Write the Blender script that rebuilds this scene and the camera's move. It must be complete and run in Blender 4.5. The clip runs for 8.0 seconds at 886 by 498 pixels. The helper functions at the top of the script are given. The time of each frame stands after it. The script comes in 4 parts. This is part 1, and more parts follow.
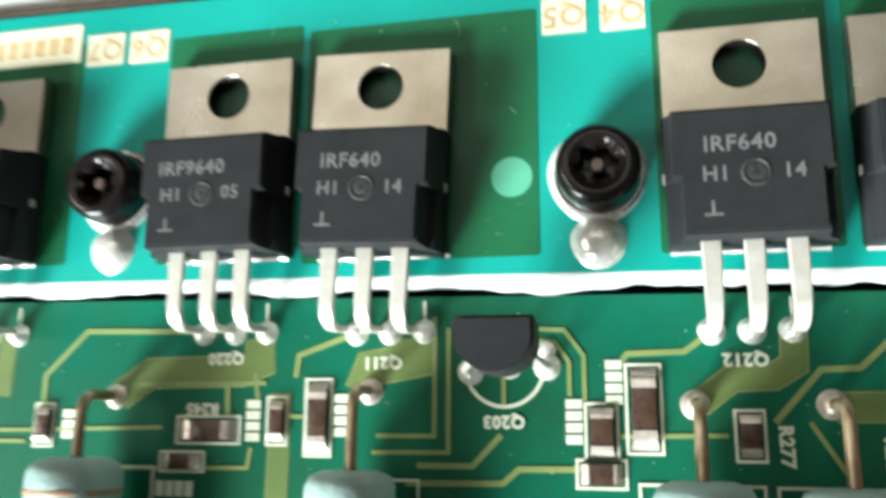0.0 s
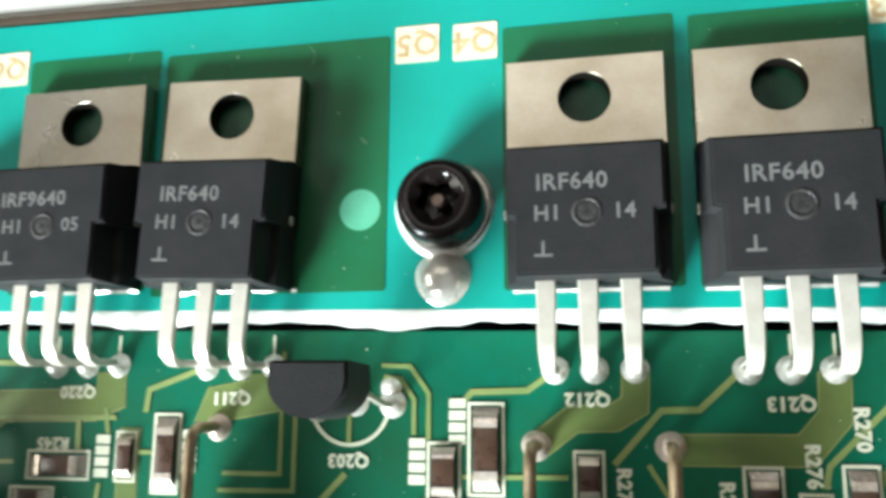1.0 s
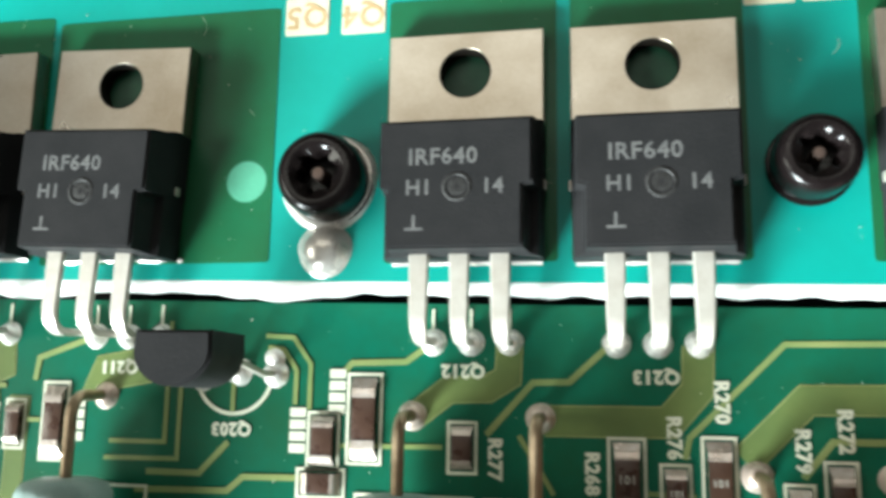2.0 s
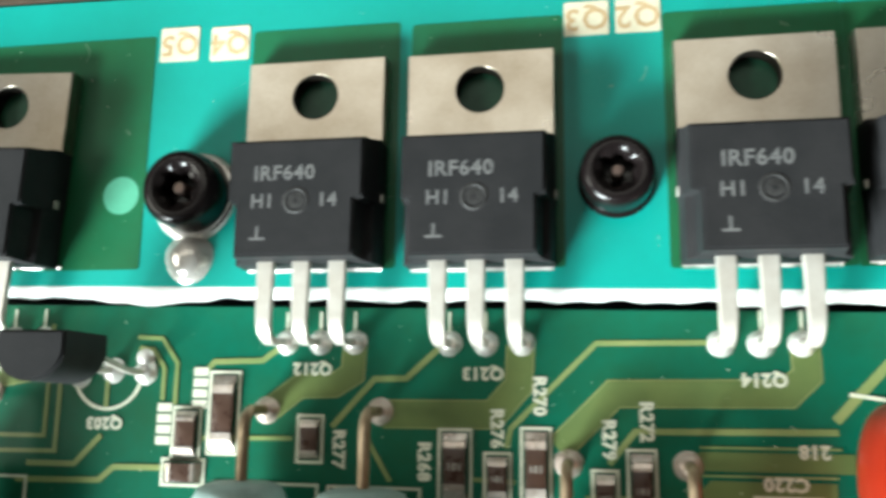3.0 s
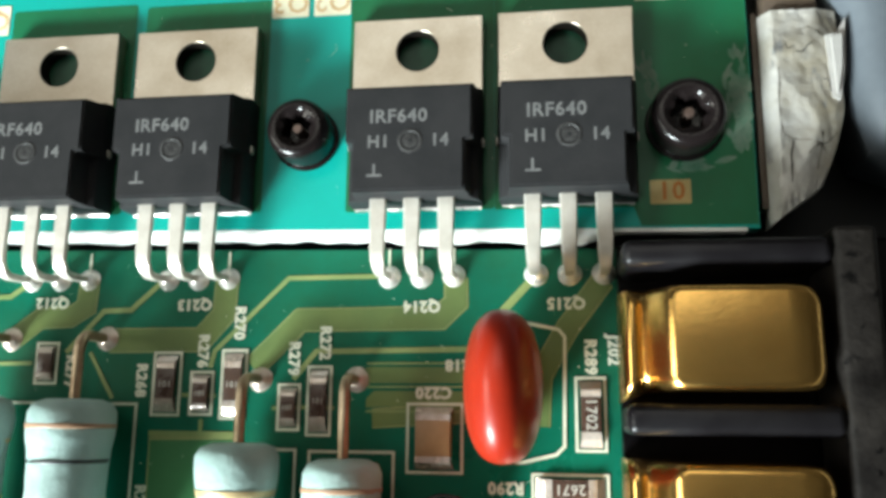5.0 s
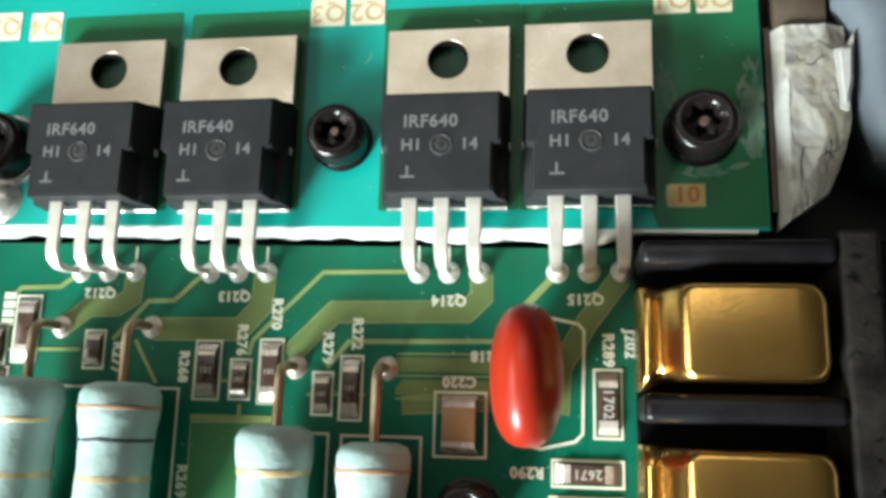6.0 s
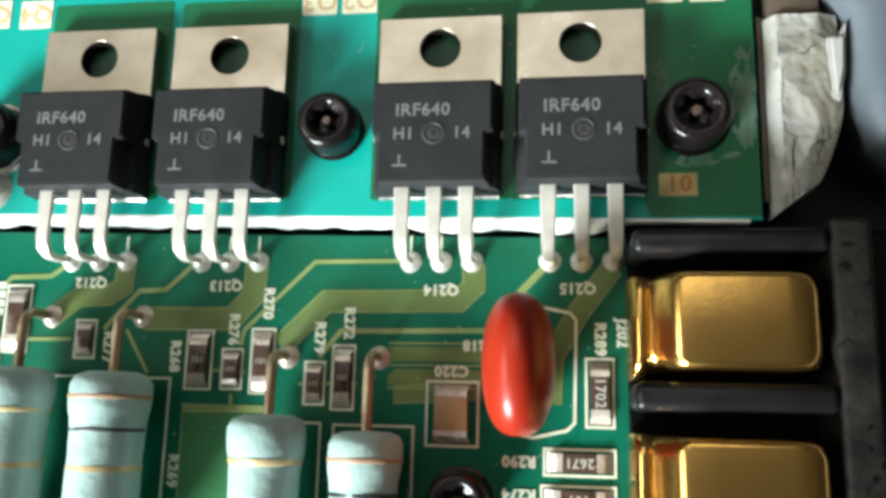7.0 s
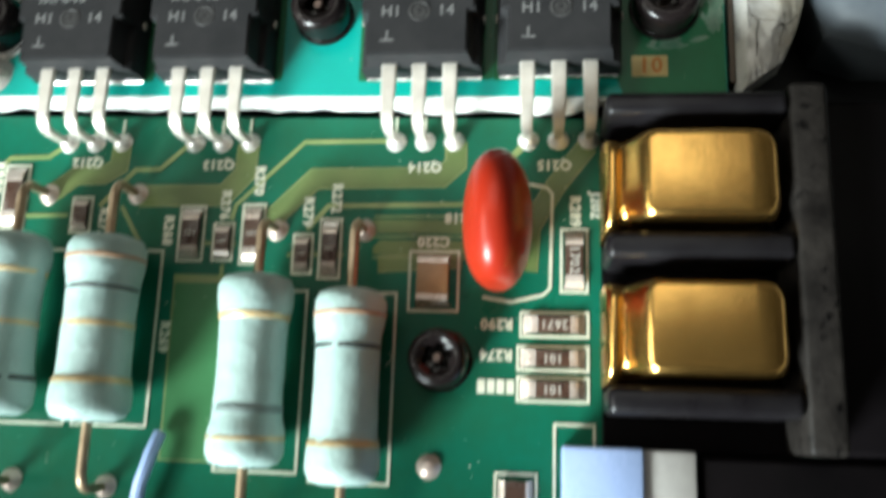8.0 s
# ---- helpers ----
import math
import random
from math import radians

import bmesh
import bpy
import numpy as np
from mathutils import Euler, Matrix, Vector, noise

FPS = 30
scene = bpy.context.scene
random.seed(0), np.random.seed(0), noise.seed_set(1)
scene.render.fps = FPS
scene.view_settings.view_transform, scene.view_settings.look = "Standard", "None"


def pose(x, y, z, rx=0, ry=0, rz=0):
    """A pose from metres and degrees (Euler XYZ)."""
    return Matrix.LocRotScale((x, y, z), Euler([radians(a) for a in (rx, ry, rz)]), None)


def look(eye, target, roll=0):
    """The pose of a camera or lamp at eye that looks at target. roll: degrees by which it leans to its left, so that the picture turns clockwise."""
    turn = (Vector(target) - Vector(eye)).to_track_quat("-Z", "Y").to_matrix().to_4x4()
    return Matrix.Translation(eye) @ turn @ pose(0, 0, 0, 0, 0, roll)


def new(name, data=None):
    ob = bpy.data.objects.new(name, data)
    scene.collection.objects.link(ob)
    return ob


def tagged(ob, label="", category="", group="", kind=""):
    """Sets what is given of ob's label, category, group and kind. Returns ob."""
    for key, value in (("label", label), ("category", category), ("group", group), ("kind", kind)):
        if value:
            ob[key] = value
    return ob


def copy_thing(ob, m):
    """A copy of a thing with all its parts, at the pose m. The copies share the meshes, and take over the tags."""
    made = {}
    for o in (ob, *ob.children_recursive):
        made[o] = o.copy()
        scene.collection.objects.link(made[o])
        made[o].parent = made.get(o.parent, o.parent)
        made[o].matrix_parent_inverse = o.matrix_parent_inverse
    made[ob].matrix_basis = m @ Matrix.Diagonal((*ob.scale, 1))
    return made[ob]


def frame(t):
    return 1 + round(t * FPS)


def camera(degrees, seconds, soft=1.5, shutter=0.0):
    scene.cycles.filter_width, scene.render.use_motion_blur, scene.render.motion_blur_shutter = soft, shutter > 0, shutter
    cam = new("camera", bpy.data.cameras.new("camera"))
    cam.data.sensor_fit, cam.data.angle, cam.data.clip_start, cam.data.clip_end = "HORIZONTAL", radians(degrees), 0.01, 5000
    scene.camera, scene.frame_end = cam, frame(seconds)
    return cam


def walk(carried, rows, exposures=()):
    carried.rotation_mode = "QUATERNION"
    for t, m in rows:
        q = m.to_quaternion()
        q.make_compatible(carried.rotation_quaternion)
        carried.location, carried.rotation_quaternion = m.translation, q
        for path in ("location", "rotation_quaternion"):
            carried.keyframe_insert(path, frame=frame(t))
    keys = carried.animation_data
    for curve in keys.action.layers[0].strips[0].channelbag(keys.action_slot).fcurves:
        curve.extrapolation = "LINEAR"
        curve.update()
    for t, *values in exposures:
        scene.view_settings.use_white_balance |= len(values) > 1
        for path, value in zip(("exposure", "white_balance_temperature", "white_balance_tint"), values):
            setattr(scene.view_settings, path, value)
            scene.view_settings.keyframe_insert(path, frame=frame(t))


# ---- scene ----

MM = 0.001          # the plan is written in millimetres
ZL = -2.0           # top of the main circuit board; 0 is the top of the mounting board

# ---- camera ----
cam = camera(55.0, 8.0, soft=3.5, shutter=0.5)
ROWS = [
    (0.0, -7.27, -26.59, 56.80, 12.09, 12.85, 0.35),
    (0.2, -5.10, -26.75, 59.10, 12.62, 14.90, 0.35),
    (0.5, 0.17, -24.50, 56.40, 11.94, 13.64, -0.12),
    (0.8, 2.66, -23.89, 54.91, 11.87, 13.54, -0.11),
    (1.0, 2.46, -23.45, 54.02, 11.59, 12.47, 0.43),
    (1.2, 3.20, -22.81, 52.94, 11.04, 11.69, 0.88),
    (2.5, 13.75, -24.24, 54.82, 9.86, 10.76, 0.91),
    (3.0, 19.78, -24.58, 56.71, 10.72, 10.38, 0.81),
    (3.3, 23.98, -24.12, 56.85, 9.42, 10.15, 0.63),
    (3.5, 26.40, -25.00, 54.95, 10.68, 8.37, 0.76),
    (3.7, 29.54, -25.77, 54.57, 11.02, 8.25, 0.93),
    (4.0, 33.35, -25.62, 55.36, 11.32, 7.05, 1.02),
    (4.2, 36.10, -26.33, 55.26, 11.80, 7.50, 1.39),
    (4.5, 39.23, -28.18, 58.53, 11.23, 7.22, 0.91),
    (4.7, 40.46, -29.80, 60.48, 11.65, 7.40, 0.49),
    (5.8, 40.83, -32.27, 65.74, 11.49, 8.39, 0.98),
    (6.0, 39.82, -32.39, 66.35, 11.82, 8.23, 1.44),
    (6.5, 39.72, -32.51, 66.16, 11.54, 7.90, 1.52),
    (7.0, 39.95, -32.77, 66.15, 11.43, 7.83, 1.38),
    (7.5, 40.31, -33.69, 66.18, 11.31, 8.08, 1.09),
    (7.7, 40.93, -35.80, 65.84, 11.59, 7.95, 1.04),
    (7.8, 40.28, -38.76, 66.51, 11.86, 6.96, 1.22),
    (7.9, 41.12, -41.54, 66.56, 11.80, 6.95, 1.53),
    (8.0, 40.28, -44.96, 67.17, 12.60, 6.43, 1.88),
]
walk(cam, [(t, pose(x * MM, y * MM, z * MM, rx, ry, rz)) for t, x, y, z, rx, ry, rz in ROWS], exposures=[(0.0, 0.0), (8.0, 0.0)])

# ---- world and light ----
world = bpy.data.worlds.new("world")
scene.world = world
world.use_nodes = True
wn = world.node_tree
sky = wn.nodes.new("ShaderNodeTexSky")
sky.sky_type, sky.sun_disc, sky.sun_elevation, sky.sun_rotation = "NISHITA", False, radians(40), radians(200)
wn.links.new(sky.outputs["Color"], wn.nodes["Background"].inputs["Color"])
wn.nodes["Background"].inputs["Strength"].default_value = 0.1

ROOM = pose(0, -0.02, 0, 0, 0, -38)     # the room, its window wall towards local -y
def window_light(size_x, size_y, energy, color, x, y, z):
    """Light in one of the two window openings, the higher one a fill."""
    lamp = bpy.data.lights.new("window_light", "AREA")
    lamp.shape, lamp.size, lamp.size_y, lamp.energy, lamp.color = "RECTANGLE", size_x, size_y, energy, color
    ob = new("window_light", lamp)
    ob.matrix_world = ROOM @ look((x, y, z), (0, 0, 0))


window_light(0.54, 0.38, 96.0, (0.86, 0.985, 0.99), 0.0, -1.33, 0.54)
# second window is unseen, added as weak warm fill from the left
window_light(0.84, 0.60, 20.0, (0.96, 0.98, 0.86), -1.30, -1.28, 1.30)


# ---- materials ----
def mat(name, col, col2=None, rough=0.5, metal=0.0, scale=300.0, fine=2500.0, bump=0.15, mix=0.5, rvar=0.15, coat=0.0, spec=0.5, stain=0.0, streak=1.0):
    """Two scales of noise in the colour, fine relief and uneven gloss. Scales are in cycles a metre."""
    m = bpy.data.materials.new(name)
    m.use_nodes = True
    nt = m.node_tree
    b = nt.nodes["Principled BSDF"]
    col2 = col2 or tuple(c * 0.75 for c in col)
    tc = nt.nodes.new("ShaderNodeTexCoord")
    info = nt.nodes.new("ShaderNodeObjectInfo")
    off = nt.nodes.new("ShaderNodeVectorMath")
    off.operation = "ADD"
    nt.links.new(tc.outputs["Object"], off.inputs[0])
    nt.links.new(info.outputs["Random"], off.inputs[1])
    def tex(s, d):
        n = nt.nodes.new("ShaderNodeTexNoise")
        n.inputs["Scale"].default_value, n.inputs["Detail"].default_value, n.inputs["Roughness"].default_value = s, d, 0.6
        nt.links.new(off.outputs[0], n.inputs["Vector"])
        return n
    big, small = tex(scale, 4), tex(fine, 3)
    ramp = nt.nodes.new("ShaderNodeMapRange")
    ramp.inputs["From Min"].default_value, ramp.inputs["From Max"].default_value = 0.35, 0.68
    nt.links.new(big.outputs["Fac"], ramp.inputs["Value"])
    add = nt.nodes.new("ShaderNodeMath")
    add.operation, add.use_clamp = "MULTIPLY_ADD", True
    nt.links.new(small.outputs["Fac"], add.inputs[0])
    add.inputs[1].default_value = mix
    mul = nt.nodes.new("ShaderNodeMath")
    mul.operation = "MULTIPLY"
    nt.links.new(ramp.outputs["Result"], mul.inputs[0])
    mul.inputs[1].default_value = 1 - mix * 0.5
    nt.links.new(mul.outputs[0], add.inputs[2])
    mixn = nt.nodes.new("ShaderNodeMix")
    mixn.data_type = "RGBA"
    mixn.inputs["A"].default_value, mixn.inputs["B"].default_value = (*col, 1), (*col2, 1)
    nt.links.new(add.outputs[0], mixn.inputs["Factor"])
    out = mixn.outputs["Result"]
    if stain:
        st = tex(scale * 2.7, 6)
        if streak != 1.0:
            turn = nt.nodes.new("ShaderNodeMapping")
            turn.inputs["Rotation"].default_value = (0.0, 0.0, 0.6)
            turn.inputs["Scale"].default_value = (streak, 1.0 / streak, 1.0)
            nt.links.new(off.outputs[0], turn.inputs["Vector"])
            nt.links.new(turn.outputs["Vector"], st.inputs["Vector"])
        r2 = nt.nodes.new("ShaderNodeMapRange")
        r2.inputs["From Min"].default_value, r2.inputs["From Max"].default_value = 0.58, 0.66
        nt.links.new(st.outputs["Fac"], r2.inputs["Value"])
        m2 = nt.nodes.new("ShaderNodeMix")
        m2.data_type = "RGBA"
        m2.inputs["B"].default_value = (*(c * (1 - stain) for c in col), 1)
        nt.links.new(out, m2.inputs["A"])
        nt.links.new(r2.outputs["Result"], m2.inputs["Factor"])
        out = m2.outputs["Result"]
    nt.links.new(out, b.inputs["Base Color"])
    rr = nt.nodes.new("ShaderNodeMapRange")
    rr.inputs["To Min"].default_value, rr.inputs["To Max"].default_value = max(0.03, rough - rvar), min(1.0, rough + rvar)
    nt.links.new(big.outputs["Fac"], rr.inputs["Value"])
    nt.links.new(rr.outputs["Result"], b.inputs["Roughness"])
    b.inputs["Metallic"].default_value = metal
    b.inputs["Coat Weight"].default_value = coat
    b.inputs["Coat Roughness"].default_value = 0.12
    b.inputs["Specular IOR Level"].default_value = spec
    if bump:
        bp = nt.nodes.new("ShaderNodeBump")
        bp.inputs["Strength"].default_value, bp.inputs["Distance"].default_value = bump, 0.0001
        nt.links.new(small.outputs["Fac"], bp.inputs["Height"])
        nt.links.new(bp.outputs["Normal"], b.inputs["Normal"])
    return m


M_MASK = mat("teal_solder_mask", (0.0, 0.35, 0.30), (0.0, 0.30, 0.245), rough=0.44, scale=60, fine=1500, bump=0.05, coat=0.05, spec=0.3)
M_PAD = mat("green_masked_copper", (0.004, 0.142, 0.060), (0.009, 0.108, 0.038), rough=0.44, scale=120, fine=1500, bump=0.06, coat=0.05, spec=0.3)
M_DOT = mat("pale_green_mask", (0.12, 0.5, 0.32), rough=0.4, scale=400)
M_PCB = mat("green_solder_mask", (0.001, 0.122, 0.076), (0.008, 0.085, 0.040), rough=0.33, scale=90, fine=1300, bump=0.07, coat=0.02, spec=0.2)
M_TRACE = mat("masked_trace", (0.15, 0.195, 0.062), (0.105, 0.155, 0.05), rough=0.33, scale=200, fine=1500, bump=0.08, coat=0.05, spec=0.35)
M_EDGE = mat("pale_trace_edge", (0.33, 0.31, 0.12), (0.20, 0.24, 0.09), rough=0.35, scale=300, bump=0.06)
M_AREA = mat("masked_copper_area", (0.05, 0.19, 0.075), (0.04, 0.15, 0.055), rough=0.38, scale=120, fine=1500, bump=0.07, spec=0.35)
M_LINE = mat("pale_trace", (0.26, 0.29, 0.11), (0.17, 0.24, 0.08), rough=0.35, scale=300, bump=0.06)
M_SILK = mat("white_silkscreen", (0.74, 0.73, 0.60), (0.56, 0.58, 0.44), rough=0.6, scale=900, fine=5000, bump=0.1)
M_LABEL = mat("cream_print", (0.82, 0.76, 0.58), (0.72, 0.66, 0.48), rough=0.6, scale=500, bump=0.1)
M_LABELTEXT = mat("brown_print", (0.50, 0.32, 0.15), (0.64, 0.46, 0.26), rough=0.6, scale=900)
M_LABELDARK = mat("ochre_print", (0.6, 0.46, 0.2), (0.5, 0.36, 0.14), rough=0.6, scale=500)
M_ORANGE = mat("orange_print", (0.6, 0.2, 0.03), rough=0.6, scale=900)
M_BODY = mat("moulded_epoxy", (0.030, 0.029, 0.030), (0.020, 0.020, 0.021), spec=0.1, rough=0.55, scale=300, fine=6000, bump=0.3, rvar=0.1)
M_DIMPLE = mat("rough_epoxy", (0.055, 0.053, 0.052), (0.022, 0.021, 0.021), rough=0.4, scale=1400, fine=5000, bump=0.8, spec=0.3)
M_MARK = mat("laser_marking", (0.17, 0.165, 0.16), (0.11, 0.11, 0.11), rough=0.7, scale=1500, fine=6000)
M_TAB = mat("nickel_tab", (0.66, 0.615, 0.55), (0.44, 0.37, 0.285), rough=0.30, metal=0.92, scale=105, fine=4000, bump=0.12, rvar=0.12)
M_SHADECRACK = mat("hole_shade_and_cracks", (0.035, 0.025, 0.018), (0.015, 0.012, 0.01), rough=0.55, metal=0.3, scale=900)
M_HOLEFLOOR = mat("shaded_hole_green", (0.015, 0.11, 0.055), (0.012, 0.07, 0.04), rough=0.5, scale=600)
M_SMEAR = mat("rubbed_mask", (0.19, 0.24, 0.18), (0.05, 0.165, 0.095), rough=0.55, scale=500, fine=2500, bump=0.4)
M_LEAD = mat("tinned_lead", (0.66, 0.62, 0.56), (0.52, 0.47, 0.41), rough=0.4, metal=0.35, scale=600, fine=3000, bump=0.15)
M_SOLDER = mat("solder", (0.90, 0.88, 0.85), (0.74, 0.68, 0.62), rough=0.25, metal=0.4, scale=700, fine=2500, bump=0.2)
M_JOINT = mat("aged_solder", (0.66, 0.55, 0.48), (0.5, 0.38, 0.32), rough=0.32, metal=0.45, scale=700, fine=2500, bump=0.3)
M_COPPER = mat("tinned_copper_wire", (0.46, 0.34, 0.22), (0.26, 0.18, 0.11), rough=0.4, metal=0.6, scale=500, fine=3000)
M_WHITE = mat("white_compound", (0.88, 0.88, 0.86), (0.78, 0.78, 0.74), rough=0.35, scale=350, fine=1800, bump=0.4)
M_SCREW = mat("black_oxide", (0.012, 0.009, 0.009), (0.007, 0.005, 0.005), rough=0.2, metal=0.0, spec=0.28, scale=500, fine=3500, bump=0.2)
M_PIN = mat("worn_steel", (0.2, 0.14, 0.12), (0.12, 0.08, 0.065), rough=0.45, metal=0.7, scale=900)
M_RES = mat("pale_cyan_lacquer", (0.36, 0.475, 0.445), (0.27, 0.38, 0.355), rough=0.5, scale=180, fine=1100, bump=1.0, coat=0.05, stain=0.2)
M_BROWN = mat("brown_band", (0.38, 0.22, 0.13), rough=0.45, scale=700)
M_BLACKBAND = mat("black_band", (0.02, 0.025, 0.025), rough=0.45, scale=700)
M_GREYBAND = mat("grey_band", (0.2, 0.26, 0.25), rough=0.5, scale=700)
M_GOLDBAND = mat("gold_band", (0.62, 0.46, 0.24), rough=0.4, metal=0.3, scale=700)
M_CHIP = mat("chip_glass", (0.045, 0.022, 0.016), (0.075, 0.038, 0.025), rough=0.3, scale=900, fine=4000)
M_CHIPEND = mat("chip_end_solder", (0.74, 0.66, 0.60), (0.46, 0.37, 0.31), rough=0.24, metal=0.45, scale=900, fine=3000, bump=0.3)
M_CHIPTEXT = mat("chip_print", (0.46, 0.43, 0.38), rough=0.6, scale=2000)
M_TAN = mat("tan_ceramic", (0.30, 0.18, 0.08), (0.23, 0.13, 0.055), rough=0.4, scale=600)
M_RED = mat("red_epoxy_dip", (0.33, 0.021, 0.007), (0.26, 0.015, 0.005), spec=0.32, rough=0.33, scale=250, fine=1500, bump=0.12, coat=0.03)
M_GOLD = mat("gold_plating", (0.92, 0.55, 0.165), (0.68, 0.39, 0.11), rough=0.24, metal=1.0, scale=420, fine=3500, bump=0.1, rvar=0.05, mix=0.6)
M_BLACK = mat("black_plastic", (0.002, 0.0018, 0.002), (0.004, 0.003, 0.0035), spec=0.05, rough=0.4, scale=150, fine=1800, bump=0.2)
M_BLACKGLOSS = mat("glossy_black_plastic", (0.005, 0.004, 0.005), (0.010, 0.009, 0.010), spec=0.2, rough=0.32, scale=300, fine=1500, bump=0.3)
M_DUSTY = mat("dusty_black_plastic", (0.003, 0.0025, 0.0025), (0.020, 0.017, 0.015), spec=0.12, rough=0.5, scale=330, fine=2600, bump=0.6, mix=0.45, stain=0.7)
M_SILVER = mat("worn_pale_paint", (0.50, 0.49, 0.48), (0.27, 0.235, 0.175), rough=0.4, metal=0.15, scale=170, fine=1300, bump=0.8, mix=0.3, stain=0.6, streak=1.5)
M_GREY = mat("blue_grey_plastic", (0.10, 0.115, 0.13), (0.07, 0.08, 0.092), spec=0.25, rough=0.5, scale=90, fine=1500)
M_BROWNEDGE = mat("brown_lacquered_steel", (0.12, 0.085, 0.06), (0.06, 0.045, 0.035), rough=0.45, metal=0.3, scale=150, fine=1800)
M_BLUE = mat("pale_blue_plastic", (0.36, 0.47, 0.75), (0.30, 0.41, 0.68), rough=0.3, scale=150, fine=2000)
M_STONE = mat("light_grey_plastic", (0.42, 0.40, 0.38), rough=0.5, scale=200)
M_BENCH = mat("white_laminate", (0.78, 0.77, 0.75), (0.7, 0.69, 0.67), rough=0.4, scale=12, fine=400)
M_HEATSINK = mat("black_anodised", (0.012, 0.012, 0.013), rough=0.5, metal=0.3, scale=100)


M_WALL = mat("brown_wall_paint", (0.06, 0.05, 0.042), (0.05, 0.043, 0.037), rough=0.8, scale=3, fine=120)
M_CEIL = mat("grey_ceiling_paint", (0.11, 0.10, 0.09), (0.095, 0.088, 0.08), rough=0.8, scale=3, fine=120)
M_FLOOR = mat("brown_floor", (0.16, 0.12, 0.09), (0.12, 0.09, 0.065), rough=0.5, scale=4, fine=90)


# ---- building helpers (all in millimetres) ----
def thing(name, x, y, z, label, category, group="", rz=0.0, kind=""):
    ob = new(name)
    ob.empty_display_size = 0.002
    ob.matrix_world = pose(x * MM, y * MM, z * MM, 0, 0, rz)
    return tagged(ob, label, category, group, kind)


def to_mesh(name, bm, material, smooth=35.0):
    bmesh.ops.recalc_face_normals(bm, faces=bm.faces[:])
    bmesh.ops.scale(bm, vec=(MM, MM, MM), verts=bm.verts[:])
    for f in bm.faces:
        f.smooth = True
    for e in bm.edges:
        e.smooth = len(e.link_faces) != 2 or e.calc_face_angle(0) < radians(smooth)
    me = bpy.data.meshes.new(name)
    bm.to_mesh(me)
    bm.free()
    me.materials.append(material)
    return me


def part(name, bm, material, parent=None, label="", at=None, smooth=35.0):
    ob = new(name, bm if isinstance(bm, bpy.types.Mesh) else to_mesh(name, bm, material, smooth))
    if parent is not None:
        ob.parent = parent
    if at is not None:
        ob.matrix_basis = Matrix.Translation(Vector(at[:3]) * MM) @ pose(0, 0, 0, 0, 0, at[3] if len(at) > 3 else 0)
    return tagged(ob, label)


def loft(rings, bm=None, cap=True, closed=False):
    bm = bm or bmesh.new()
    vs = [[bm.verts.new(p) for p in r] for r in rings]
    n = len(vs[0])
    pairs = list(zip(vs, vs[1:])) + ([(vs[-1], vs[0])] if closed else [])
    for a, b in pairs:
        for i in range(n):
            bm.faces.new((a[i], a[(i + 1) % n], b[(i + 1) % n], b[i]))
    if cap and not closed:
        bm.faces.new(vs[0][::-1])
        bm.faces.new(vs[-1])
    return bm


def box(x0, y0, z0, x1, y1, z1, bevel=0.0, segs=2, bm=None):
    out = bm or bmesh.new()
    tmp = loft([[(x0, y0, z), (x1, y0, z), (x1, y1, z), (x0, y1, z)] for z in (z0, z1)])
    bmesh.ops.recalc_face_normals(tmp, faces=tmp.faces[:])
    if bevel:
        bmesh.ops.bevel(tmp, geom=tmp.edges[:], offset=bevel, segments=segs, affect="EDGES", profile=0.5)
    if bm is None:
        out.free()
        return tmp
    return merge(out, tmp)


def merge(bm, other):
    me = bpy.data.meshes.new("tmp")
    other.to_mesh(me)
    other.free()
    bm.from_mesh(me)
    bpy.data.meshes.remove(me)
    return bm


def prism(outline, z0, z1, bevel=0.0, top=None, bm=None):
    tmp = loft([[(x, y, z0) for x, y in outline], [(x, y, z1) for x, y in (top or outline)]])
    bmesh.ops.recalc_face_normals(tmp, faces=tmp.faces[:])
    if bevel:
        edges = [e for e in tmp.edges if all(v.co.z > max(z0, z1) - 1e-6 for v in e.verts)]
        bmesh.ops.bevel(tmp, geom=edges, offset=bevel, segments=2, affect="EDGES")
    return merge(bm, tmp) if bm else tmp


def rrect(x0, y0, x1, y1, r, n=4):
    pts = []
    for cx, cy, a0 in ((x1 - r, y1 - r, 0), (x0 + r, y1 - r, 90), (x0 + r, y0 + r, 180), (x1 - r, y0 + r, 270)):
        for i in range(n + 1):
            a = radians(a0 + 90 * i / n)
            pts.append((cx + r * math.cos(a), cy + r * math.sin(a)))
    return pts


def circle(r, n=24, cx=0.0, cy=0.0):
    return [(cx + r * math.cos(2 * math.pi * i / n), cy + r * math.sin(2 * math.pi * i / n)) for i in range(n)]


def lathe(profile, n=24, bm=None):
    """Rings of (radius, height) about the z axis."""
    return loft([[(x, y, h) for x, y in circle(r, n)] for r, h in profile], bm)


def tube(points, r, n=10, bm=None):
    pts = [Vector(p) for p in points]
    rings, up = [], None
    for i, p in enumerate(pts):
        d = (pts[min(i + 1, len(pts) - 1)] - pts[max(i - 1, 0)]).normalized()
        if up is None:
            up = d.orthogonal().normalized()
        up = (up - d * up.dot(d)).normalized()
        side = d.cross(up)
        rings.append([tuple(p + r * (math.cos(2 * math.pi * k / n) * up + math.sin(2 * math.pi * k / n) * side)) for k in range(n)])
    return loft(rings, bm)


